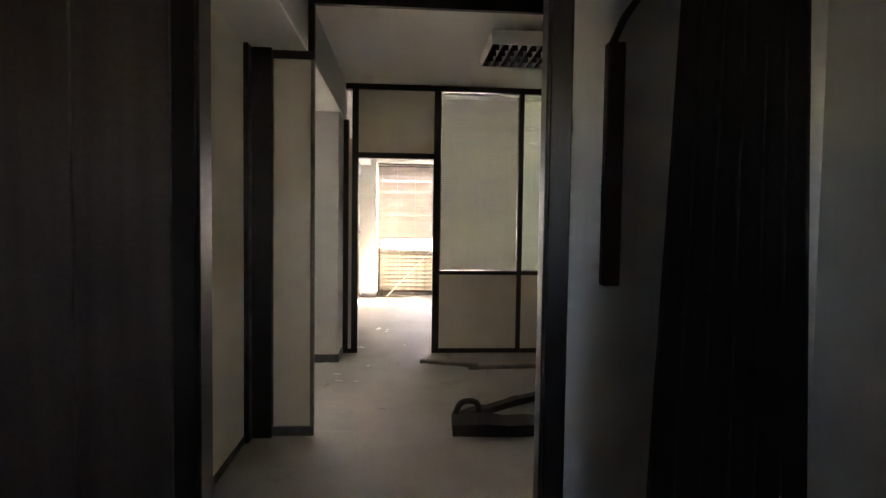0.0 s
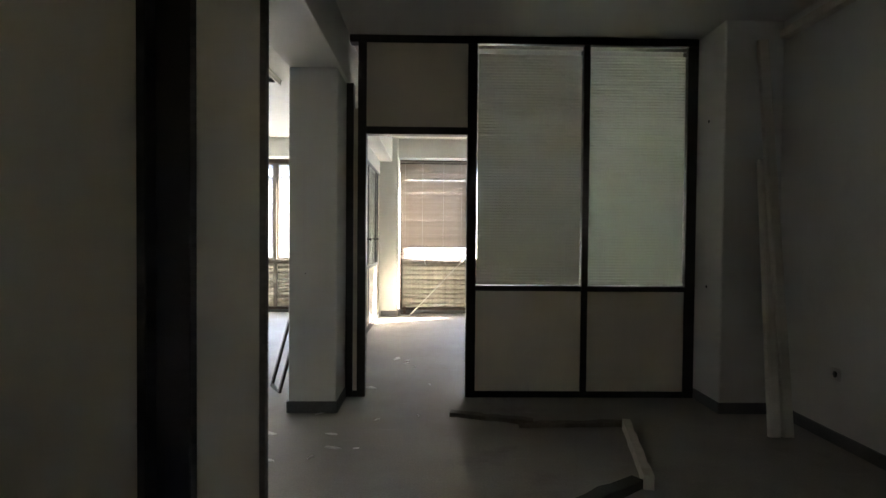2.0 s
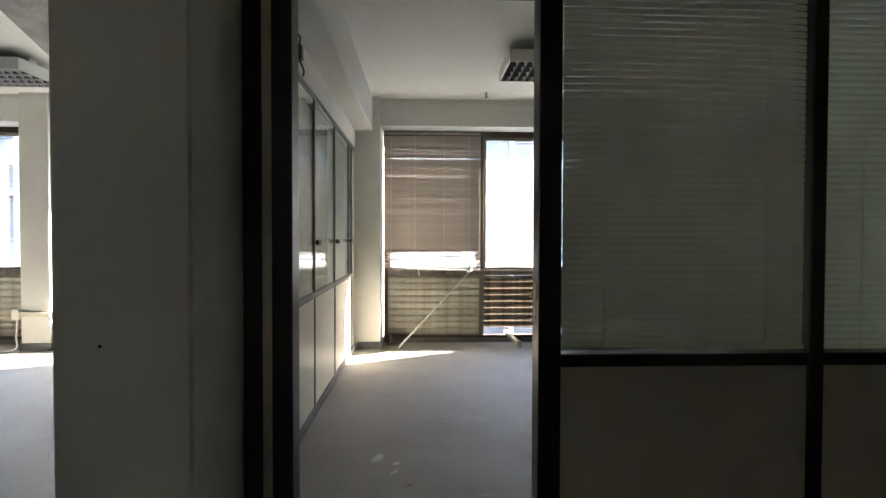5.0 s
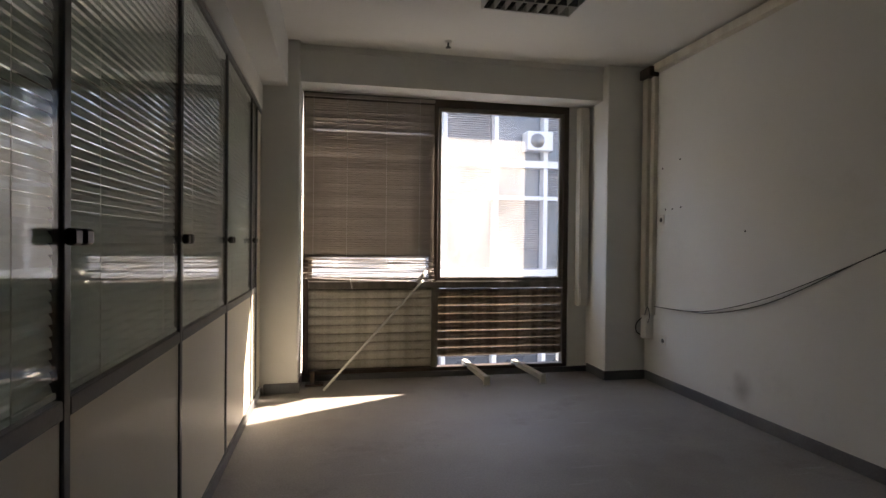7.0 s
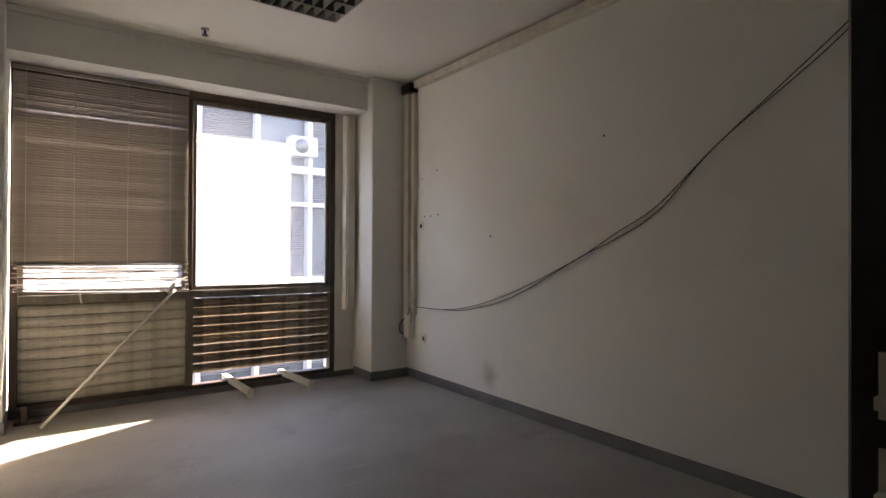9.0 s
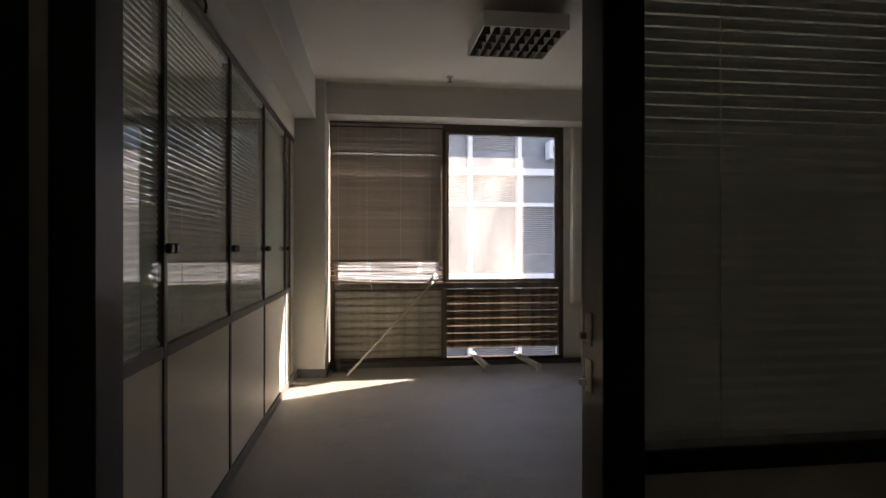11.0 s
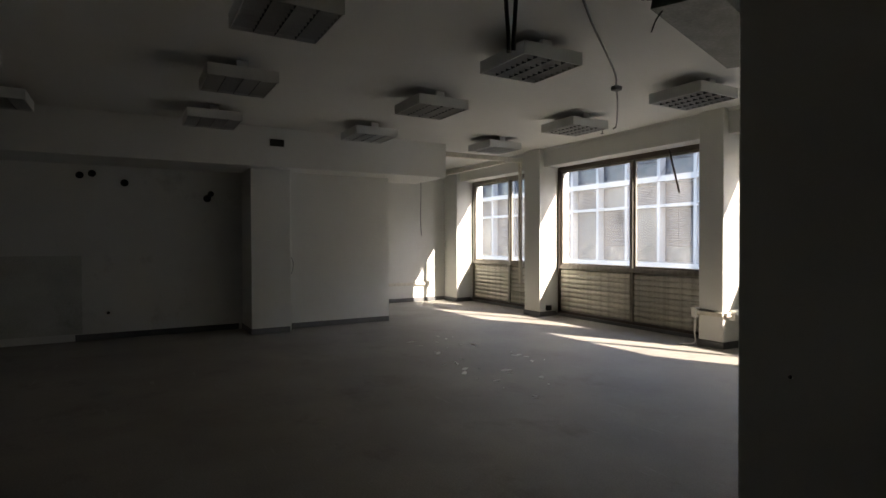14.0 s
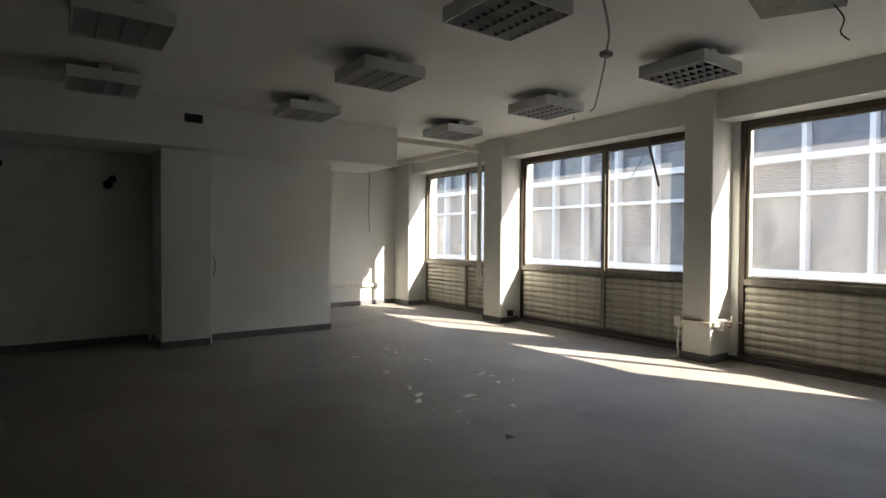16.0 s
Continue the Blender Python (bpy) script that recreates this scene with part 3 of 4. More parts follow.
def window(name, x0, x1, xm, label, dark_right=False, head=M_BRONZE):
    w = thing(name, (0, 0, 0), label, "window", kind="structure")
    f0, f1 = WY - 0.035, WY + 0.035

    def bar(nm, a, b, z0, z1, material=M_ALU, d=0.0):
        return part(nm, boxes((a, b, f0 - d, f1, z0, z1), bevel=0.003), material, w)

    bar("jamb", x0, x0 + 0.05, 0.05, 2.62, head, 0.01)
    bar("jamb", x1 - 0.05, x1, 0.05, 2.62, head, 0.01)
    bar("head", x0 + 0.05, x1 - 0.05, 2.55, 2.62, head, 0.01)
    bar("threshold", x0 + 0.05, x1 - 0.05, 0.05, 0.085, M_BRONZE, 0.02)
    bar("transom", x0 + 0.05, x1 - 0.05, 0.835, 0.90, M_ALU, 0.012)
    bar("mullion", xm - 0.03, xm + 0.03, 0.085, 0.835, M_ALU, 0.012)
    bar("mullion", xm - 0.022, xm + 0.022, 0.90, 2.55, head if dark_right else M_ALU, 0.006)
    for k, (a, b) in enumerate(((x0 + 0.05, xm - 0.022), (xm + 0.022, x1 - 0.05))):
        sash = part("sash", boxes((a, a + 0.035, WY - 0.015, WY + 0.02, 0.90, 2.55), (b - 0.035, b, WY - 0.015, WY + 0.02, 0.90, 2.55), (a + 0.035, b - 0.035, WY - 0.015, WY + 0.02, 0.90, 0.935), (a + 0.035, b - 0.035, WY - 0.015, WY + 0.02, 2.515, 2.55), bevel=0.002), M_ALU, w)
        part("pane", boxes((a + 0.035, b - 0.035, WY, WY + 0.005, 0.935, 2.515)), M_GLASS_ROOM if dark_right else M_GLASS, sash)
    for k, (a, b) in enumerate(((x0 + 0.05, xm - 0.03), (xm + 0.03, x1 - 0.05))):
        rusty = dark_right and k == 1
        me = louvre_mesh(b - a - 0.004, M_LOUVRE_DARK if rusty else M_LOUVRE)
        n = 9
        for i in range(n):
            if rusty and i == 0:
                continue
            o = part("louvre", me, None, w)
            o.location = ((a + b) / 2, WY, 0.13 + i * 0.0815)
            o.rotation_euler = (radians(24 + 5 * math.sin(i * 2.3)) if rusty else radians(2), 0, radians(0.15 * math.sin(i * 1.7)))
        if not rusty:
            part("backing", boxes((a, b, WY + 0.022, WY + 0.03, 0.085, 0.835)), M_LOUVRE, w)
    return w


window("window_1", -9.86, -7.53, -8.53, "hazy aluminium window over closed louvre panels", head=M_ALU)
window("window_2", -7.08, -4.03, -5.44, "tall dusty aluminium window over dirty louvre panels")
window("window_3", -3.60, -0.52, -2.06, "tall dusty aluminium window over dirty louvre panels")
window("window_4", 0.07, 2.63, 1.29, "dusty window over louvres, half covered by a blind", dark_right=True)
structure("wall_window_side", boxes((2.635, 2.828, 11.2, REVEAL, 0.05, 2.62)), M_WALL, "white strip of wall beside the window", "wall")
structure("wall_window_side", boxes((-0.515, -0.442, 11.2, REVEAL, 0.05, 2.62), (-3.688, -3.605, 11.2, REVEAL, 0.05, 2.62)), M_WALL, "white strip of wall beside the window", "wall")
rng = random.Random(5)
venetian((0.675, WY - 0.075), 1.19, 1.12, 2.60, 0.0205, 0.025, -58, M_SLAT_BROWN, 0, "worn taupe venetian blind hanging before the window", droop=0.002, cords=(0.07, 0.32, 0.62, 0.88), seed=7, gaps=((2.27, -20), (2.33, -42), (2.37, -45), (2.06, -46), (2.44, -47), (1.6, -46), (1.78, -48)))
tb = thing("fallen_blind_slats", (0.675, WY - 0.075, 0.905), "tangle of bent taupe blind slats on the window ledge", "blind")
me = slat_mesh(1.17, 0.025, M_SLAT_BROWN)
for i in range(13):
    o = part("slat", me, None, tb)
    o.location = (rng.uniform(-0.02, 0.02), rng.uniform(-0.01, 0.015), 0.010 + i * 0.0155)
    o.rotation_euler = (radians(rng.uniform(-25, 25)), rng.uniform(-0.035, 0.035), rng.uniform(-0.02, 0.02))
part("cord", tube(smooth_path([(-0.18, -0.03, 0.03), (-0.17, -0.04, -0.03), (-0.16, -0.035, -0.075)]), 0.006, 6), M_WHITECABLE, tb)

# lamps
LAMP_Z = 2.75


def ceiling_lamp(x, y, size, group, label, dirx=True):
    h = size / 2
    L = thing("ceiling_lamp", (x, y, LAMP_Z), label, "ceiling lamp", group)
    part("body", boxes((-h, h, -h, -h + 0.012, 0, 0.105), (-h, h, h - 0.012, h, 0, 0.105), (-h, -h + 0.012, -h + 0.012, h - 0.012, 0, 0.105), (h - 0.012, h, -h + 0.012, h - 0.012, 0, 0.105), bevel=0.002), M_LAMP, L)
    # plate coloured near-black for the shade deep in the cells
    part("back_plate", boxes((-h + 0.013, h - 0.013, -h + 0.013, h - 0.013, 0.09, 0.104)), M_INNER_SHADE, L)
    for sx in (-1, 1):
        part("hanger", boxes((sx * 0.2 - 0.02, sx * 0.2 + 0.02, -0.05, 0.05, 0.105, CEIL - LAMP_Z)), M_LAMP, L)
    inner = size - 0.028
    # lengthwise blades dark grey, painting in the dark surroundings they would mirror
    blade = mesh_of("louvre_blade", prism([(-0.0015, 0.004), (0.0015, 0.004), (0.004, 0.055), (-0.004, 0.055)], inner), M_GREYFRAME)
    for i in range(1, 4):
        o = part("louvre_blade", blade, None, L)
        o.location = (-inner / 2, -inner / 2 + i * inner / 4, 0)
    cross = mesh_of("cross_blade", prism([(-0.0015, 0.001), (0.0015, 0.001), (0.005, 0.05), (-0.005, 0.05)], inner), M_BLADE)
    for i in range(1, 8):
        o = part("cross_blade", cross, None, L)
        o.rotation_euler = (0, 0, radians(90))
        o.location = (-inner / 2 + i * inner / 8, -inner / 2, 0.0006)
    for s in (-1, 1):
        part("reflector", boxes((-inner / 2, inner / 2, s * inner / 2 - 0.003, s * inner / 2 + 0.003, 0.004, 0.06)), M_REFLECT, L)
    return L


first = ceiling_lamp(-3.25, 7.48, 0.6, "hall ceiling lamps", "square grey ceiling lamp with aluminium louvre, unlit")
for x in (-3.25, -4.97, -6.75):
    for y in (3.40, 5.46, 7.48, 9.60):
        if (x, y) != (-3.25, 7.48):
            copy_thing(first, pose(x, y, LAMP_Z))
room = ceiling_lamp(1.55, 9.18, 0.6, "office ceiling lamps", "square grey ceiling lamp with louvre, unlit")
copy_thing(room, pose(1.53, 4.52, LAMP_Z))

# street and the building opposite
structure("ground", boxes((-900, 900, 11.6, 900, -8.8, -8.6)), M_ROAD, "asphalt street far below", "ground")
structure("facade_outer", boxes((-11.0, 3.6, 11.55, 11.6, -8.6, -0.25), (-11.0, 3.6, 11.55, 11.6, CEIL + 0.25, 6.0)), M_BWHITE, "outer wall of the office building", "facade")
ob_ = thing("office_building", (0, 20, -8.6), "white gridded office building across the street", "building")
OY, MOD, ST = 20.0, 1.37, 2.87
nx, x_first, levels = 40, -13.3 - 20 * 1.37, 5
part("wall", boxes((x_first, x_first + nx * MOD, OY + 0.35, OY + 8, 0.02, levels * ST + 0.6)), M_BWHITE, ob_).location = (0, -20, 0)
for k in range(levels + 1):
    z = k * ST + 0.55
    part("floor_band", boxes((x_first, x_first + nx * MOD, -0.1, 0.35, z - 0.15, z + 0.03)), M_BWHITE, ob_)
    if k < levels:
        part("transom_band", boxes((x_first, x_first + nx * MOD, -0.04, 0.33, z + 1.87, z + 1.97)), M_BWHITE, ob_)
for i in range(nx + 1):
    part("pier", boxes((x_first + i * MOD - 0.055, x_first + i * MOD + 0.055, -0.06, 0.34, 0.0, levels * ST + 0.6)), M_BWHITE, ob_)
pane_low = mesh_of("window", boxes((0.07, MOD - 0.07, 0.22, 0.3, 0.05, 1.87)), M_BGLASS)
pane_top = mesh_of("window", boxes((0.07, MOD - 0.07, 0.22, 0.3, 1.97, ST - 0.15)), M_BGLASS)
blind_top = mesh_of("window_blind", boxes((0.1, MOD - 0.1, 0.195, 0.215, 1.98, 2.62)), M_BBLIND)
blind_low = mesh_of("window_blind", boxes((0.1, MOD - 0.1, 0.195, 0.215, 0.55, 1.85)), M_BBLIND)
for i in range(nx):
    for k in range(levels):
        z = k * ST + 0.55
        for me_, bl in ((pane_low, blind_low), (pane_top, blind_top)):
            o = part("window", me_, None, ob_)
            o.location = (x_first + i * MOD, 0, z)
            if rng.random() < (0.75 if bl is blind_top else 0.35):
                o2 = part("blind", bl, None, o)

ac = part("air_conditioner", boxes((-0.36, 0.36, -0.22, 0.2, 0, 0.5), bevel=0.02), M_BWHITE, ob_, "white air conditioner unit")
ac.location = (5.65, -0.02, 12.32)
part("grille", tube([(-0.08, -0.235, 0.25), (-0.08, -0.22, 0.25)], 0.19, 20), M_GREYFRAME, ac)


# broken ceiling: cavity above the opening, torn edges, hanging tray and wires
# cavity walls are near-black, so its darkness is colour rather than missing light
structure("ceiling_cavity", boxes((-2.25, -0.85, 5.2, 5.28, CEIL + 0.25, 3.6), (-2.25, -0.85, 7.6, 7.68, CEIL + 0.25, 3.6), (-2.25, -2.17, 5.28, 7.6, CEIL + 0.25, 3.6), (-0.93, -0.85, 5.28, 7.6, CEIL + 0.25, 3.6), (-2.25, -0.85, 5.2, 7.68, 3.6, 3.66)), M_HOLE, "cavity above the broken ceiling, its shade painted as near-black walls", "ceiling")


def torn_strip(p0, p1, width, seed, name, material, label, category):
    """A ragged hanging strip along a line."""
    r = random.Random(seed)
    a, b = Vector(p0), Vector(p1)
    bm = bmesh.new()
    n = 26
    side = (b - a).normalized().cross(Vector((0, 0, 1))) * 0.012
    rows = []
    for i in range(n + 1):
        q = a.lerp(b, i / n)
        w = width * (0.35 + 0.65 * abs(noise.noise(Vector((i * 0.35, seed, 0)))) * 2) + r.uniform(0, 0.012)
        rows.append([bm.verts.new(q + o) for o in (side, side - Vector((0, 0, w)), -side - Vector((0, 0, w)) , -side)])
    for u, v in zip(rows, rows[1:]):
        for j in range(4):
            bm.faces.new((u[j], v[j], v[(j + 1) % 4], u[(j + 1) % 4]))
    bm.faces.new(rows[0])
    bm.faces.new(list(reversed(rows[-1])))
    bmesh.ops.recalc_face_normals(bm, faces=bm.faces)
    return solid(name, bm, material, label, category)


torn_strip((-2.14, 7.565, CEIL + 0.02), (-0.96, 7.565, CEIL + 0.02), 0.07, 3, "torn_ceiling_edge", M_GREYCABLE, "ragged torn edge of the broken ceiling", "ceiling debris")
torn_strip((-2.135, 5.32, CEIL + 0.02), (-2.135, 7.54, CEIL + 0.02), 0.05, 4, "torn_ceiling_edge", M_GREYCABLE, "ragged torn edge of the broken ceiling", "ceiling debris")
solid("ceiling_trim", boxes((-0.99, -0.945, 4.9, 7.5, 2.895, 2.928), (-0.965, -0.945, 4.9, 7.5, 2.86, 2.895), bevel=0.003), M_PLASTIC, "white metal angle trim along the ceiling opening", "trim")
foil = thing("torn_insulation", (-1.5, 6.3, CEIL + 0.28), "crumpled silver foil hanging in the ceiling cavity", "insulation")
bm = bmesh.new()
bmesh.ops.create_grid(bm, x_segments=14, y_segments=10, size=0.35)
for v in bm.verts:
    v.co.z += 0.12 * noise.noise(v.co * 5) + 0.05 * noise.noise(v.co * 13)
bmesh.ops.solidify(bm, geom=list(bm.faces), thickness=0.004)
part("sheet", bm, M_REFLECT, foil)

tray = thing("fallen_lamp_tray", (-1.78, 7.85, 2.62), "grey dented lamp tray hanging from the broken ceiling", "lamp tray")
tray.rotation_euler = (radians(-7), radians(6), radians(10))
M_TRAY = mat("dirty_grey_steel", (0.20, 0.21, 0.19), 0.5, metal=0.3, vary=0.3, scale=7, fine=50, bump=0.2, spot=0.5)
part("pan", boxes((-0.2, 0.2, -0.55, 0.55, 0.0, 0.006), bevel=0.001), M_TRAY, tray)
for q in ((-0.2, -0.192, -0.55, 0.55), (0.192, 0.2, -0.55, 0.55), (-0.192, 0.192, -0.55, -0.542), (-0.192, 0.192, 0.542, 0.55)):
    part("rim", boxes((*q, 0.006, 0.09), bevel=0.001), M_TRAY, tray)
for sx, sy in ((-0.18, -0.4), (0.18, 0.4)):
    part("hanger_wire", tube(smooth_path([(sx, sy, 0.05), (sx * 0.9, sy + 0.02, 0.2), (sx * 0.8, sy, 0.36)]), 0.004, 6), M_CABLE, tray)
part("loose_wire", tube(smooth_path([(0.15, 0.5, 0.0), (0.2, 0.53, -0.07), (0.19, 0.56, -0.13), (0.23, 0.58, -0.17)]), 0.004, 6), M_CABLE, tray)
part("loose_wire", tube(smooth_path([(-0.15, -0.5, 0.0), (-0.17, -0.52, -0.06), (-0.2, -0.5, -0.12)]), 0.005, 6), M_CABLE, tray)


def cable(name, pts, r, material, label, category="cable"):
    return solid(name, tube(smooth_path(pts), r, 7), material, label, category)


cable("hanging_cable", [(-2.35, 7.2, CEIL), (-2.6, 7.55, 2.90), (-3.05, 8.25, 2.80), (-3.35, 8.6, 2.78), (-3.7, 9.0, 2.78), (-4.4, 9.75, 2.74), (-4.5, 9.8, 2.71)], 0.009, M_GREYCABLE, "grey cable sagging below the ceiling")
solid("cable_joint", boxes((-3.40, -3.32, 8.57, 8.66, 2.755, 2.80), bevel=0.012), M_GREYCABLE, "taped joint on the sagging cable", "cable joint")
for dx in (0.0, 0.1):
    cable("hanging_cable", [(-2.33 + dx, 6.55, CEIL + 0.01), (-2.37 + dx, 6.58, 2.8), (-2.4 + dx * 0.6, 6.62, 2.62), (-2.41 + dx * 0.5, 6.63, 2.5)], 0.014, M_CABLE, "stiff black cable end hanging from the ceiling")

# sprinkler heads
for x, y in ((1.26, 10.55), (-5.4, 10.55), (-3.2, 4.4)):
    sp = thing("sprinkler_head", (x, y, CEIL), "small metal sprinkler head on the ceiling", "sprinkler", "sprinkler heads")
    part("rosette", tube([(0, 0, 0), (0, 0, -0.012)], 0.03, 12), M_PLASTIC, sp)
    part("stem", tube([(0, 0, -0.012), (0, 0, -0.05)], 0.008, 8), M_GREYFRAME, sp)
    part("deflector", tube([(0, 0, -0.05), (0, 0, -0.055)], 0.024, 10), M_GREYFRAME, sp)

# trunking and wiring of the window room
tk = thing("cable_trunking", (0, 0, 0), "ivory plastic cable trunking up the wall corner", "trunking")
part("riser", boxes((3.17, 3.239, 10.70, 10.78, 0.55, 2.80), bevel=0.004), M_PVC, tk)
part("riser", boxes((3.195, 3.239, 10.63, 10.68, 0.62, 2.80), bevel=0.004), M_PVC, tk)
part("junction_box", boxes((3.14, 3.239, 10.62, 10.79, 2.80, 2.89), bevel=0.006), M_BRONZE, tk, "dark open junction box")
part("ceiling_run", boxes((3.17, 3.239, 6.45, 10.6, 2.83, 2.90), bevel=0.004), M_PVC, tk)
part("ceiling_run", boxes((3.17, 3.239, 2.2, 5.75, 2.78, 2.84), bevel=0.004), M_PVC, tk)
ob2 = thing("outlet_box", (3.21, 10.70, 0.40), "ivory outlet box with torn wires at the trunking foot", "outlet")
part("box", boxes((-0.05, 0.03, -0.04, 0.05, 0.0, 0.22), bevel=0.006), M_PLASTIC, ob2)
part("loop_wire", tube(smooth_path([(-0.04, 0.02, 0.2), (-0.07, 0.08, 0.13), (-0.06, 0.1, 0.05), (-0.04, 0.04, 0.02)]), 0.006, 6), M_CABLE, ob2)
part("loop_wire", tube(smooth_path([(-0.04, 0.0, 0.2), (-0.06, -0.08, 0.3), (-0.05, -0.1, 0.22), (-0.03, -0.04, 0.15)]), 0.005, 6), M_GREYCABLE, ob2)
for k, dz in enumerate((0.0, 0.035)):
    cable("wall_cable", [(3.225, 10.75, 0.70), (3.225, 10.2, 0.715), (3.225, 9.80, 0.77 - dz * 0.6), (3.225, 9.25, 0.93 - dz), (3.225, 8.60, 1.20), (3.225, 8.30, 1.36 - dz), (3.225, 8.0, 1.52 - dz), (3.225, 7.65, 1.82), (3.225, 7.08, 2.26 - dz), (3.225, 6.72, 2.58), (3.225, 6.42, 2.86)], 0.0032, M_CABLE, "thin dark cable hanging loose along the wall")


def socket(x, y, z, normal, label):
    s = thing("wall_socket", (x, y, z), label, "socket", "wall sockets")
    s.rotation_euler = (0, 0, {"-x": radians(-90), "+x": radians(90), "-y": 0}[normal])
    part("plate", boxes((-0.041, 0.041, -0.011, 0.0, -0.041, 0.041), bevel=0.005), M_PLASTIC, s)
    part("insert", tube([(0, -0.012, 0), (0, -0.0105, 0)], 0.021, 14), M_KNOB, s)


socket(3.2395, 10.50, 0.41, "-x", "white plastic wall socket")
socket(3.2395, 10.55, 1.49, "-x", "blank white switch plate on the wall")
socket(-8.4495, 4.33, 0.36, "+x", "white plastic wall socket with dark insert")
socket(3.2395, 5.2, 0.45, "-x", "dusty white plastic wall socket")


def wall_hole(x, y, z, r, axis, label="near-black disc painted as the shade of a round plaster hole", nm="wall_hole"):
    # a thin near-black disc on the surface paints the shade of the hole
    d = 0.002
    p0, p1 = ((x, y, z), (x + d, y, z)) if axis == "x" else ((x - d, y, z), (x, y, z)) if axis == "-x" else ((x, y - d, z), (x, y, z))
    solid(nm, tube([p0, p1], r, 14), M_HOLE, label, "hole", "wall holes")


for y, z, r in ((4.02, 2.23, 0.048), (4.16, 2.26, 0.048), (4.54, 2.15, 0.05), (5.60, 1.97, 0.055), (5.65, 2.04, 0.045)):
    wall_hole(-8.45, y, z, r, "x")
for y, z in ((10.55, 1.95), (10.3, 2.0), (10.5, 1.58), (10.4, 1.58), (10.28, 1.59), (9.53, 1.37), (8.4, 2.0)):
    wall_hole(3.24, y, z, 0.008, "-x", "small near-black disc for the shade of a drilled wall hole")
for y, z in ((6.03, 2.23), (6.02, 0.935)):
    wall_hole(2.80, y, z, 0.012, "-x", "small near-black disc for the shade of a drilled pillar hole")
wall_hole(-0.29, 5.80, 1.03, 0.004, "y", "small near-black disc for the shade of a drilled pillar hole")
vent = thing("ceiling_vent", (-7.5, 6.40, 2.715), "small bulkhead vent, its opening a sheet in shade colour", "vent")
# flat near-black sheet in place of the shaded depth of the vent
part("opening", boxes((0.0, 0.004, -0.1, 0.1, -0.05, 0.05)), M_HOLE, vent)
part("frame", boxes((0.0, 0.008, -0.11, 0.11, 0.05, 0.06), (0.0, 0.008, -0.11, 0.11, -0.06, -0.05), (0.0, 0.008, -0.11, -0.1, -0.05, 0.05), (0.0, 0.008, 0.1, 0.11, -0.05, 0.05)), M_WALL, vent)

# worn patches of the niche wall
M_PATCH = mat("old_greenish_paint", (0.56, 0.58, 0.54), 0.8, vary=0.1, scale=2.5, fine=60, bump=0.2, spot=0.3)
structure("wall_patch", boxes((-8.45, -8.447, 2.65, 4.03, 0.1, 1.15)), M_PATCH, "greyish painted-over rectangle on the niche wall", "wall patch")
solid("bare_plaster_patch", boxes((-8.447, -8.443, 2.62, 2.88, 0.02, 0.48)), M_BRICK, "bare brown masonry patch low on the wall", "wall patch")
solid("pipe_riser", tube([(-8.40, 2.56, 0.25), (-8.40, 2.56, 2.43)], 0.018, 10), M_PVC, "painted pipe up the niche corner", "pipe")
solid("pipe_riser", tube([(-8.36, 2.53, 0.25), (-8.36, 2.53, 2.43)], 0.014, 10), M_PVC, "painted pipe up the niche corner", "pipe")
cable("wall_wire", [(-8.0, 6.64, 1.45), (-7.99, 6.66, 1.2), (-7.98, 6.74, 1.02), (-7.99, 6.72, 0.85), (-8.0, 6.66, 0.8)], 0.005, M_GREYCABLE, "loose wire loop beside the pillar")
cable("hanging_wire", [(-10.3, 10.15, CEIL), (-10.3, 10.15, 2.3), (-10.28, 10.13, 1.8), (-10.32, 10.17, 1.45)], 0.008, M_GREYCABLE, "grey wire hanging from the ceiling")
cr = thing("wall_conduit", (-10.4, 10.0, 0.36), "ivory wall conduit with brackets", "trunking")
part("run", boxes((0.0, 0.05, -0.7, 0.5, 0.0, 0.06), bevel=0.004), M_PVC, cr)
part("box", boxes((0.0, 0.06, 0.3, 0.4, -0.03, 0.09), bevel=0.004), M_PLASTIC, cr)
solid("cream_panel", boxes((-10.385, -10.34, 8.4, 9.3, 0.0, 2.3), bevel=0.004), M_CREAM, "cream laminate panel against the far wall", "panel")
tr2 = thing("ceiling_trunking", (0, 0, 0), "white trunking under the far ceiling", "trunking")
part("run", boxes((-7.62, -7.55, 9.0, 10.8, 2.74, 2.82), bevel=0.004), M_PVC, tr2)
part("run", boxes((-10.35, -7.62, 10.5, 10.56, 2.74, 2.82), bevel=0.004), M_PVC, tr2)
part("riser", boxes((-7.62, -7.56, 10.74, 10.79, 0.55, 2.74), bevel=0.004), M_PVC, tr2)

# trunking round the hall pillar with torn wires
pt = thing("pillar_trunking", (-3.855, 10.8, 0.42), "broken ivory trunking round the pillar with torn wires", "trunking")
part("run", boxes((-0.21, 0.18, -0.04, -0.001, -0.025, 0.025), bevel=0.004), M_PVC, pt)
part("run", boxes((0.167, 0.22, -0.001, 0.35, -0.025, 0.025), bevel=0.004), M_PVC, pt)
part("end_box", boxes((-0.23, -0.15, -0.06, -0.001, -0.06, 0.06), bevel=0.004), M_PLASTIC, pt)
part("socket_box", boxes((0.17, 0.25, 0.10, 0.22, -0.07, 0.05), bevel=0.006), M_PLASTIC, pt)
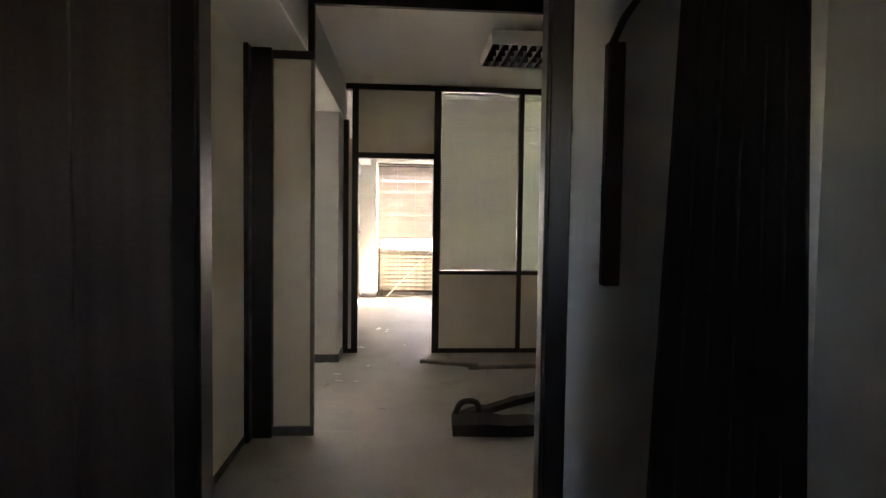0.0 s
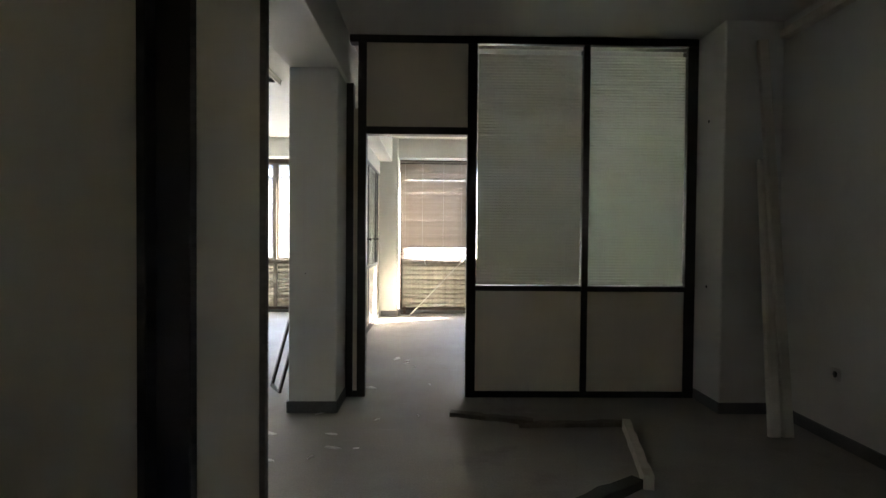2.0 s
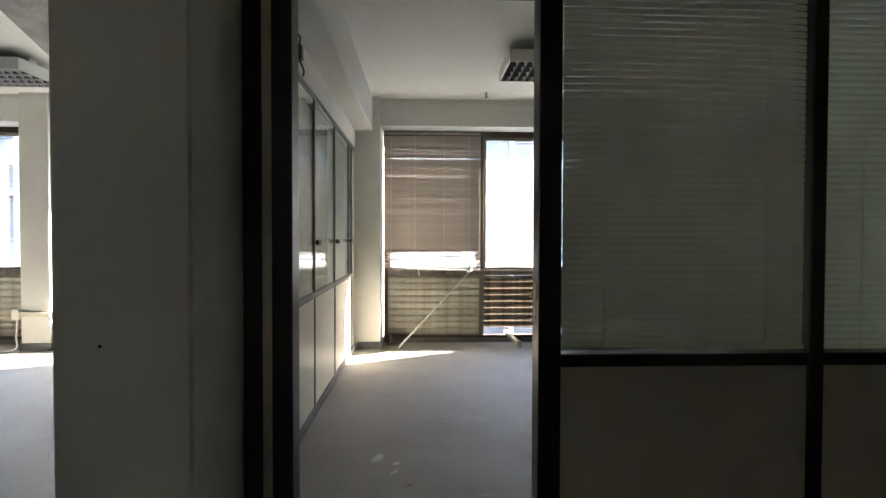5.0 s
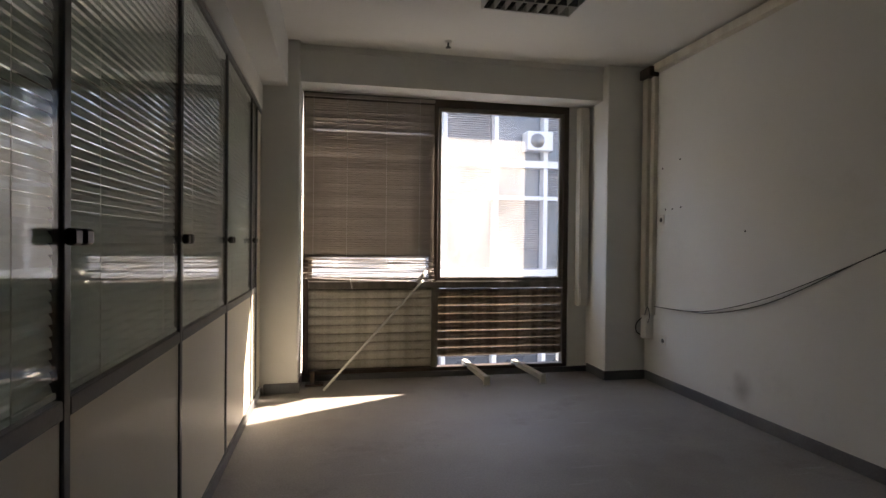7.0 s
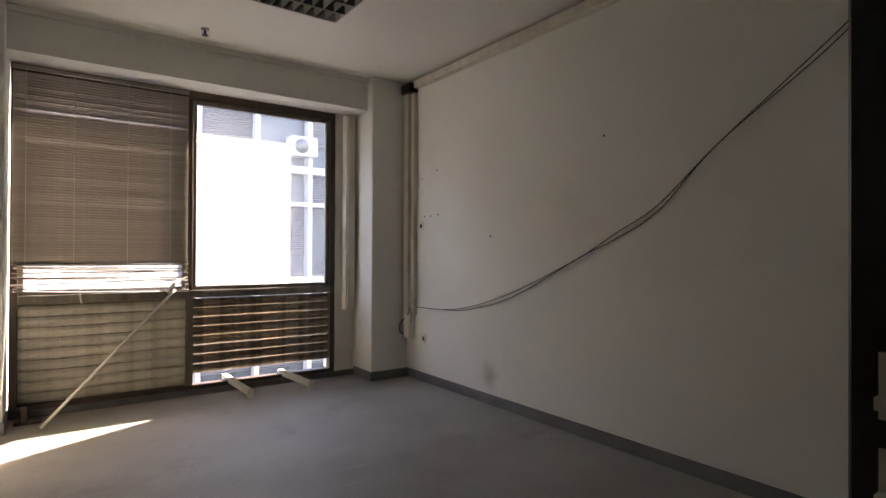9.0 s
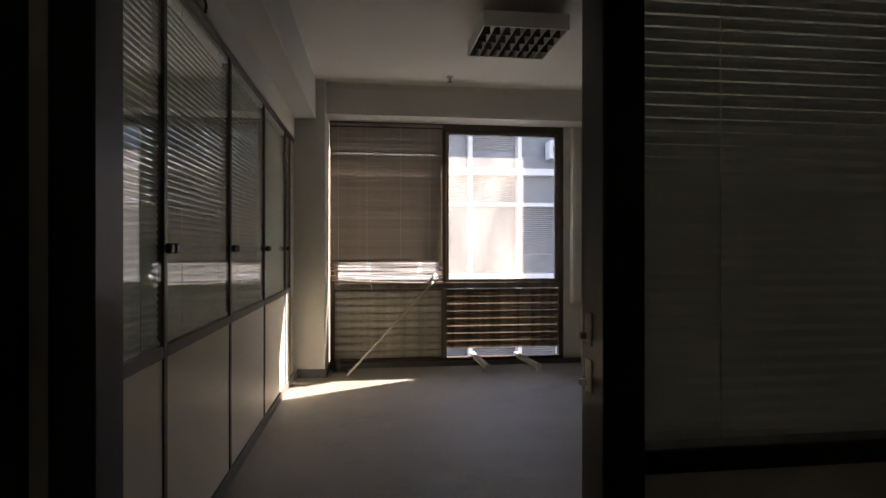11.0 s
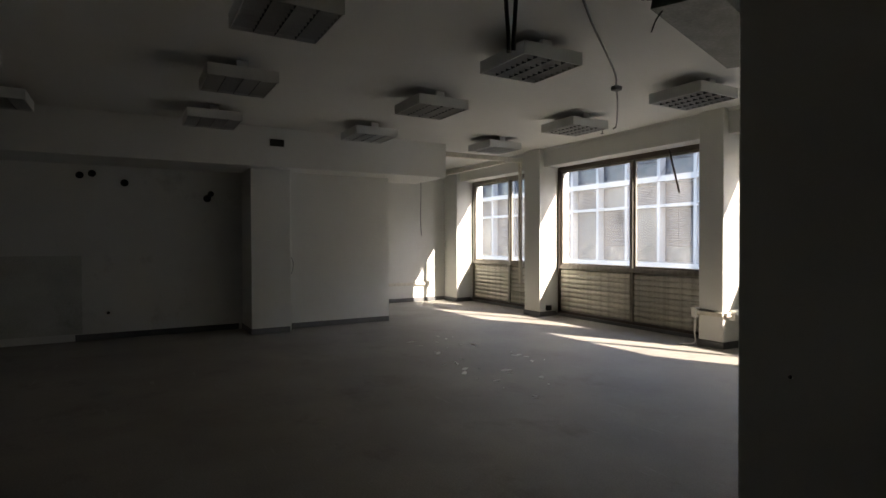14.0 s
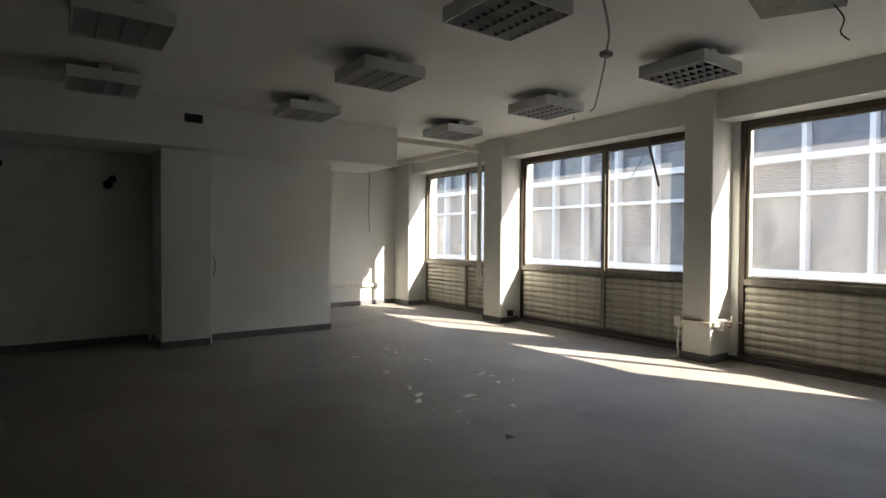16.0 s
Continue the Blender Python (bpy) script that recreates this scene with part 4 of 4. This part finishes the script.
for i in range(5):
    a = i * 1.3
    part("torn_wire", tube(smooth_path([(0.22, 0.05 + 0.06 * i, 0.0), (0.26 + 0.03 * math.sin(a), 0.08 + 0.06 * i, 0.04 * math.cos(a)), (0.31 + 0.04 * math.cos(a), 0.06 + 0.07 * i, 0.05 + 0.05 * math.sin(a))]), 0.006, 6), M_RED if i == 2 else M_WHITECABLE, pt)
part("floor_wire", tube(smooth_path([(-0.18, -0.03, -0.05), (-0.19, -0.04, -0.25), (-0.17, -0.06, -0.37), (-0.24, -0.1, -0.405), (-0.32, -0.16, -0.412)]), 0.01, 7), M_WHITECABLE, pt)
bx = thing("broken_outlet", (-7.09, 10.98, 0.10), "broken black outlet low on the pillar", "outlet")
part("box", boxes((0.0, 0.05, -0.05, 0.05, 0.0, 0.09), bevel=0.005), M_KNOB, bx)

# rods and trunking at the windows
solid("hanging_window_rod", tube([(-4.70, 11.12, 2.60), (-4.66, 11.11, 2.45), (-4.52, 11.09, 1.98)], 0.014, 8), M_BRONZE, "dark bent window rod hanging from the frame", "window rod")
cable("window_cord", [(-4.68, 11.13, 2.5), (-4.9, 11.14, 2.2), (-5.15, 11.15, 1.9)], 0.004, M_GREYCABLE, "thin broken window cord")
cable("window_cord", [(-4.53, 11.10, 2.0), (-4.55, 11.12, 1.6), (-4.56, 11.14, 1.2)], 0.003, M_GREYCABLE, "thin broken window cord")
solid("leaning_rod", tube([(0.27, 10.80, 0.012), (1.13, 11.10, 0.885), (1.16, 11.11, 0.915)], 0.011, 9), M_PLASTIC, "pale thin rod leaning on the window", "rod")
solid("rod_tip", tube([(1.10, 11.085, 0.90), (1.19, 11.115, 1.0)], 0.018, 8), M_PLASTIC, "white frayed end of the leaning rod", "rod")
solid("window_strip", boxes((2.70, 2.80, 11.10, 11.19, 0.66, 2.60), (2.715, 2.735, 11.09, 11.10, 0.68, 2.58), bevel=0.004), M_PVC, "ivory ribbed trunking beside the window", "trunking")
pin = thing("floor_stub", (0.17, 11.02, 0.0), "rusty metal stub standing on the floor", "metal stub")
part("stub", boxes((-0.02, 0.02, -0.015, 0.015, 0.0, 0.13), bevel=0.004), M_BRONZE, pin)
part("foot", boxes((-0.06, 0.1, -0.04, 0.04, 0.0, 0.02), bevel=0.004), M_BRONZE, pin)
for x, l in ((1.69, 0.55), (2.22, 0.5)):
    br = thing("steel_bracket", (x, 10.80, 0.0), "rusty pale steel bracket pushed through the louvre gap", "bracket", "brackets at the louvre")
    br.rotation_euler = (radians(5), 0, radians(8 if x < 2 else 14))
    part("arm", boxes((-0.025, 0.025, 0.0, l, 0.065, 0.075), (-0.025, -0.018, 0.0, l, 0.03, 0.065), bevel=0.002), M_PVC, br)
    part("foot", boxes((-0.03, 0.03, -0.012, 0.006, 0.0, 0.085), bevel=0.002), M_PVC, br)

# leaning trunking and debris of the first office
lean = thing("leaning_trunking", (2.96, 5.32, 0.0), "long ivory trunking lengths leaning in the corner", "trunking")
for dx, ang, ln in ((-0.04, 2.0, 1.9), (0.05, -0.5, 2.75)):
    o = part("length", boxes((-0.035, 0.035, -0.02, 0.02, 0, ln), (-0.028, 0.028, -0.026, -0.02, 0.01, ln - 0.01), bevel=0.003), M_PVC, lean)
    o.location = (dx, 0, 0)
    o.rotation_euler = (radians(-9 if ln < 2 else -7), radians(ang), 0)

db = thing("fallen_ceiling_strip", (0, 0, 0), "broken grey wooden strips lying in an angle", "debris")


def plank(p0, p1, w, h, seed, material):
    r = random.Random(seed)
    a, b = Vector(p0), Vector(p1)
    d = (b - a)
    s = d.cross(Vector((0, 0, 1))).normalized() * w / 2
    bm = bmesh.new()
    rows = []
    n = 9
    for i in range(n + 1):
        q = a.lerp(b, i / n) + Vector((0, 0, r.uniform(0, 0.006)))
        k = 1 + r.uniform(-0.12, 0.12)
        rows.append([bm.verts.new(q + o) for o in (-s * k, s * k, s * k + Vector((0, 0, h * k)), -s * k + Vector((0, 0, h * k)))])
    for u, v in zip(rows, rows[1:]):
        for j in range(4):
            bm.faces.new((u[j], u[(j + 1) % 4], v[(j + 1) % 4], v[j]))
    bm.faces.new(list(reversed(rows[0])))
    bm.faces.new(rows[-1])
    bmesh.ops.recalc_face_normals(bm, faces=bm.faces)
    return bm


part("strip", plank((0.78, 5.60, 0.045), (1.35, 5.50, 0.02), 0.07, 0.03, 1, M_WOODSCRAP), M_WOODSCRAP, db)
part("strip", plank((1.25, 5.50, 0.0), (1.98, 5.44, 0.03), 0.06, 0.03, 2, M_WOODSCRAP), M_WOODSCRAP, db)
part("strip", plank((1.96, 5.40, 0.02), (1.78, 4.55, 0.0), 0.05, 0.07, 3, M_PVC), M_PVC, db, "ivory strip")
part("strip", plank((1.74, 4.60, 0.0), (1.05, 4.08, 0.015), 0.08, 0.05, 4, M_RAG), M_RAG, db, "dark strip")
dp = thing("dark_board", (0, 0, 0), "dark torn board lying on the floor", "debris")
part("board", plank((0.95, 3.90, 0.0), (2.1, 3.84, 0.0), 0.22, 0.075, 5, M_RAG), M_RAG, dp)
part("curl", tube(smooth_path([(0.98, 4.0, 0.08), (1.03, 4.04, 0.15), (1.13, 4.05, 0.15), (1.17, 4.03, 0.08)]), 0.022, 8), M_RAG, dp)
lf = thing("small_metal_frame", (-0.74, 6.50, 0.0), "dark narrow frame leaning behind the pillar", "frame")
lf.rotation_euler = (radians(-12), radians(10), radians(-60))
part("side", boxes((-0.02, 0.02, -0.01, 0.01, 0, 0.62), bevel=0.003), M_BLACK, lf)
part("side", boxes((0.2, 0.24, -0.01, 0.01, 0, 0.62), bevel=0.003), M_BLACK, lf)
part("end", boxes((0.02, 0.2, -0.01, 0.01, 0.58, 0.62), bevel=0.003), M_BLACK, lf)
part("end", boxes((0.02, 0.2, -0.01, 0.01, 0.0, 0.04), bevel=0.003), M_BLACK, lf)

# small dark box with wires above the glazed partition
jb = thing("junction_box", (-0.235, 7.73, 2.41), "black junction box with loose wires on the wall", "junction box")
part("box", boxes((0.0, 0.05, -0.03, 0.03, -0.04, 0.05), bevel=0.004), M_KNOB, jb)
part("wire", tube(smooth_path([(0.03, 0.0, -0.04), (0.05, 0.03, -0.09), (0.04, 0.06, -0.12)]), 0.006, 6), M_CABLE, jb)
part("wire", tube(smooth_path([(0.03, 0.0, 0.05), (0.04, -0.03, 0.09), (0.0, -0.05, 0.12)]), 0.006, 6), M_CABLE, jb)

# lobby: dark cable duct on the wall and hanging dark sheets
dk = thing("wall_duct", (1.25, 1.868, 1.24), "dark vertical cable duct on the wall", "duct")
part("cover", boxes((-0.028, 0.028, -0.035, 0.0, 0, 0.75), bevel=0.004), M_BRONZE, dk)
part("wire", tube(smooth_path([(-0.01, -0.02, 0.75), (0.02, -0.03, 0.82), (0.07, -0.02, 0.9), (0.08, -0.02, 1.0)]), 0.012, 7), M_CABLE, dk)
cu = thing("hanging_dark_curtain", (1.42, 1.45, 0), "dark gathered cloth hanging beside the doorway", "curtain")


def cloth(x0, x1, y, z0, z1, folds, depth, seed):
    bm = bmesh.new()
    nx_, nz_ = 60, 12
    rows = []
    for k in range(nz_ + 1):
        f = k / nz_
        rows.append([bm.verts.new(((x0 + (x1 - x0) * i / nx_) * (1 + 0.0 * f) + (0.5 - i / nx_) * 0.22 * f, y + depth * math.sin(folds * 2 * math.pi * i / nx_ + 0.6 * noise.noise(Vector((i * 0.1, f * 2, seed)))), z0 + (z1 - z0) * f)) for i in range(nx_ + 1)])
    for a, b in zip(rows, rows[1:]):
        for i in range(nx_):
            bm.faces.new((a[i], a[i + 1], b[i + 1], b[i]))
    bmesh.ops.solidify(bm, geom=list(bm.faces), thickness=0.004)
    for f in bm.faces:
        f.smooth = True
    return bm


part("cloth", cloth(-0.24, 0.22, 0.0, 0.1, CEIL - 0.02, 6, 0.025, 3), M_RAG, cu)
part("rail", tube([(-0.2, 0, CEIL - 0.02), (0.2, 0, CEIL - 0.02)], 0.014, 8), M_GREYFRAME, cu)
cable("hanging_cable", [(1.62, 1.35, CEIL), (1.66, 1.3, 2.0), (1.72, 1.2, 1.2), (1.78, 1.15, 0.5), (1.8, 1.1, 0.02)], 0.011, M_CABLE, "dark cable hanging slantwise in the lobby")

# scraps and plaster crumbs on the floor
rs = random.Random(11)
M_CHIP = mat("plaster_chip", (0.85, 0.84, 0.80), 0.85, vary=0.1, rand=0.25)
for cx, cy, n, sx, sy in ((-5.6, 7.95, 9, 0.5, 0.25), (-4.5, 7.7, 8, 0.35, 0.3), (-4.65, 8.4, 6, 0.3, 0.2), (-3.6, 7.7, 8, 0.5, 0.35), (-0.4, 5.2, 5, 0.5, 0.4), (0.3, 5.0, 7, 0.5, 0.8), (0.6, 7.0, 6, 0.5, 0.8), (-5.8, 8.3, 6, 0.5, 0.2)):
    for i in range(n):
        bm = bmesh.new()
        k = rs.randint(5, 7)
        big_ = rs.uniform(0.015, 0.085)
        asp = rs.uniform(0.15, 0.5)
        ang = rs.uniform(0, 3.14)
        pts = []
        for j in range(k):
            th = 2 * math.pi * j / k + rs.uniform(-0.3, 0.3)
            px_, py_ = big_ * math.cos(th) * rs.uniform(0.7, 1.1), big_ * asp * math.sin(th)
            pts.append((px_ * math.cos(ang) - py_ * math.sin(ang), px_ * math.sin(ang) + py_ * math.cos(ang)))
        bot = [bm.verts.new((p[0], p[1], 0.0005)) for p in pts]
        top = [bm.verts.new((p[0] * 0.85, p[1] * 0.85, rs.uniform(0.003, 0.008))) for p in pts]
        bm.faces.new(list(reversed(bot)))
        bm.faces.new(top)
        for j in range(k):
            bm.faces.new((bot[j], bot[(j + 1) % k], top[(j + 1) % k], top[j]))
        o = solid("plaster_chip", bm, M_CHIP, "small white plaster chip lying on the floor", "debris", "plaster chips on the floor")
        o.location = (cx + rs.uniform(-sx, sx), cy + rs.uniform(-sy, sy), 0)
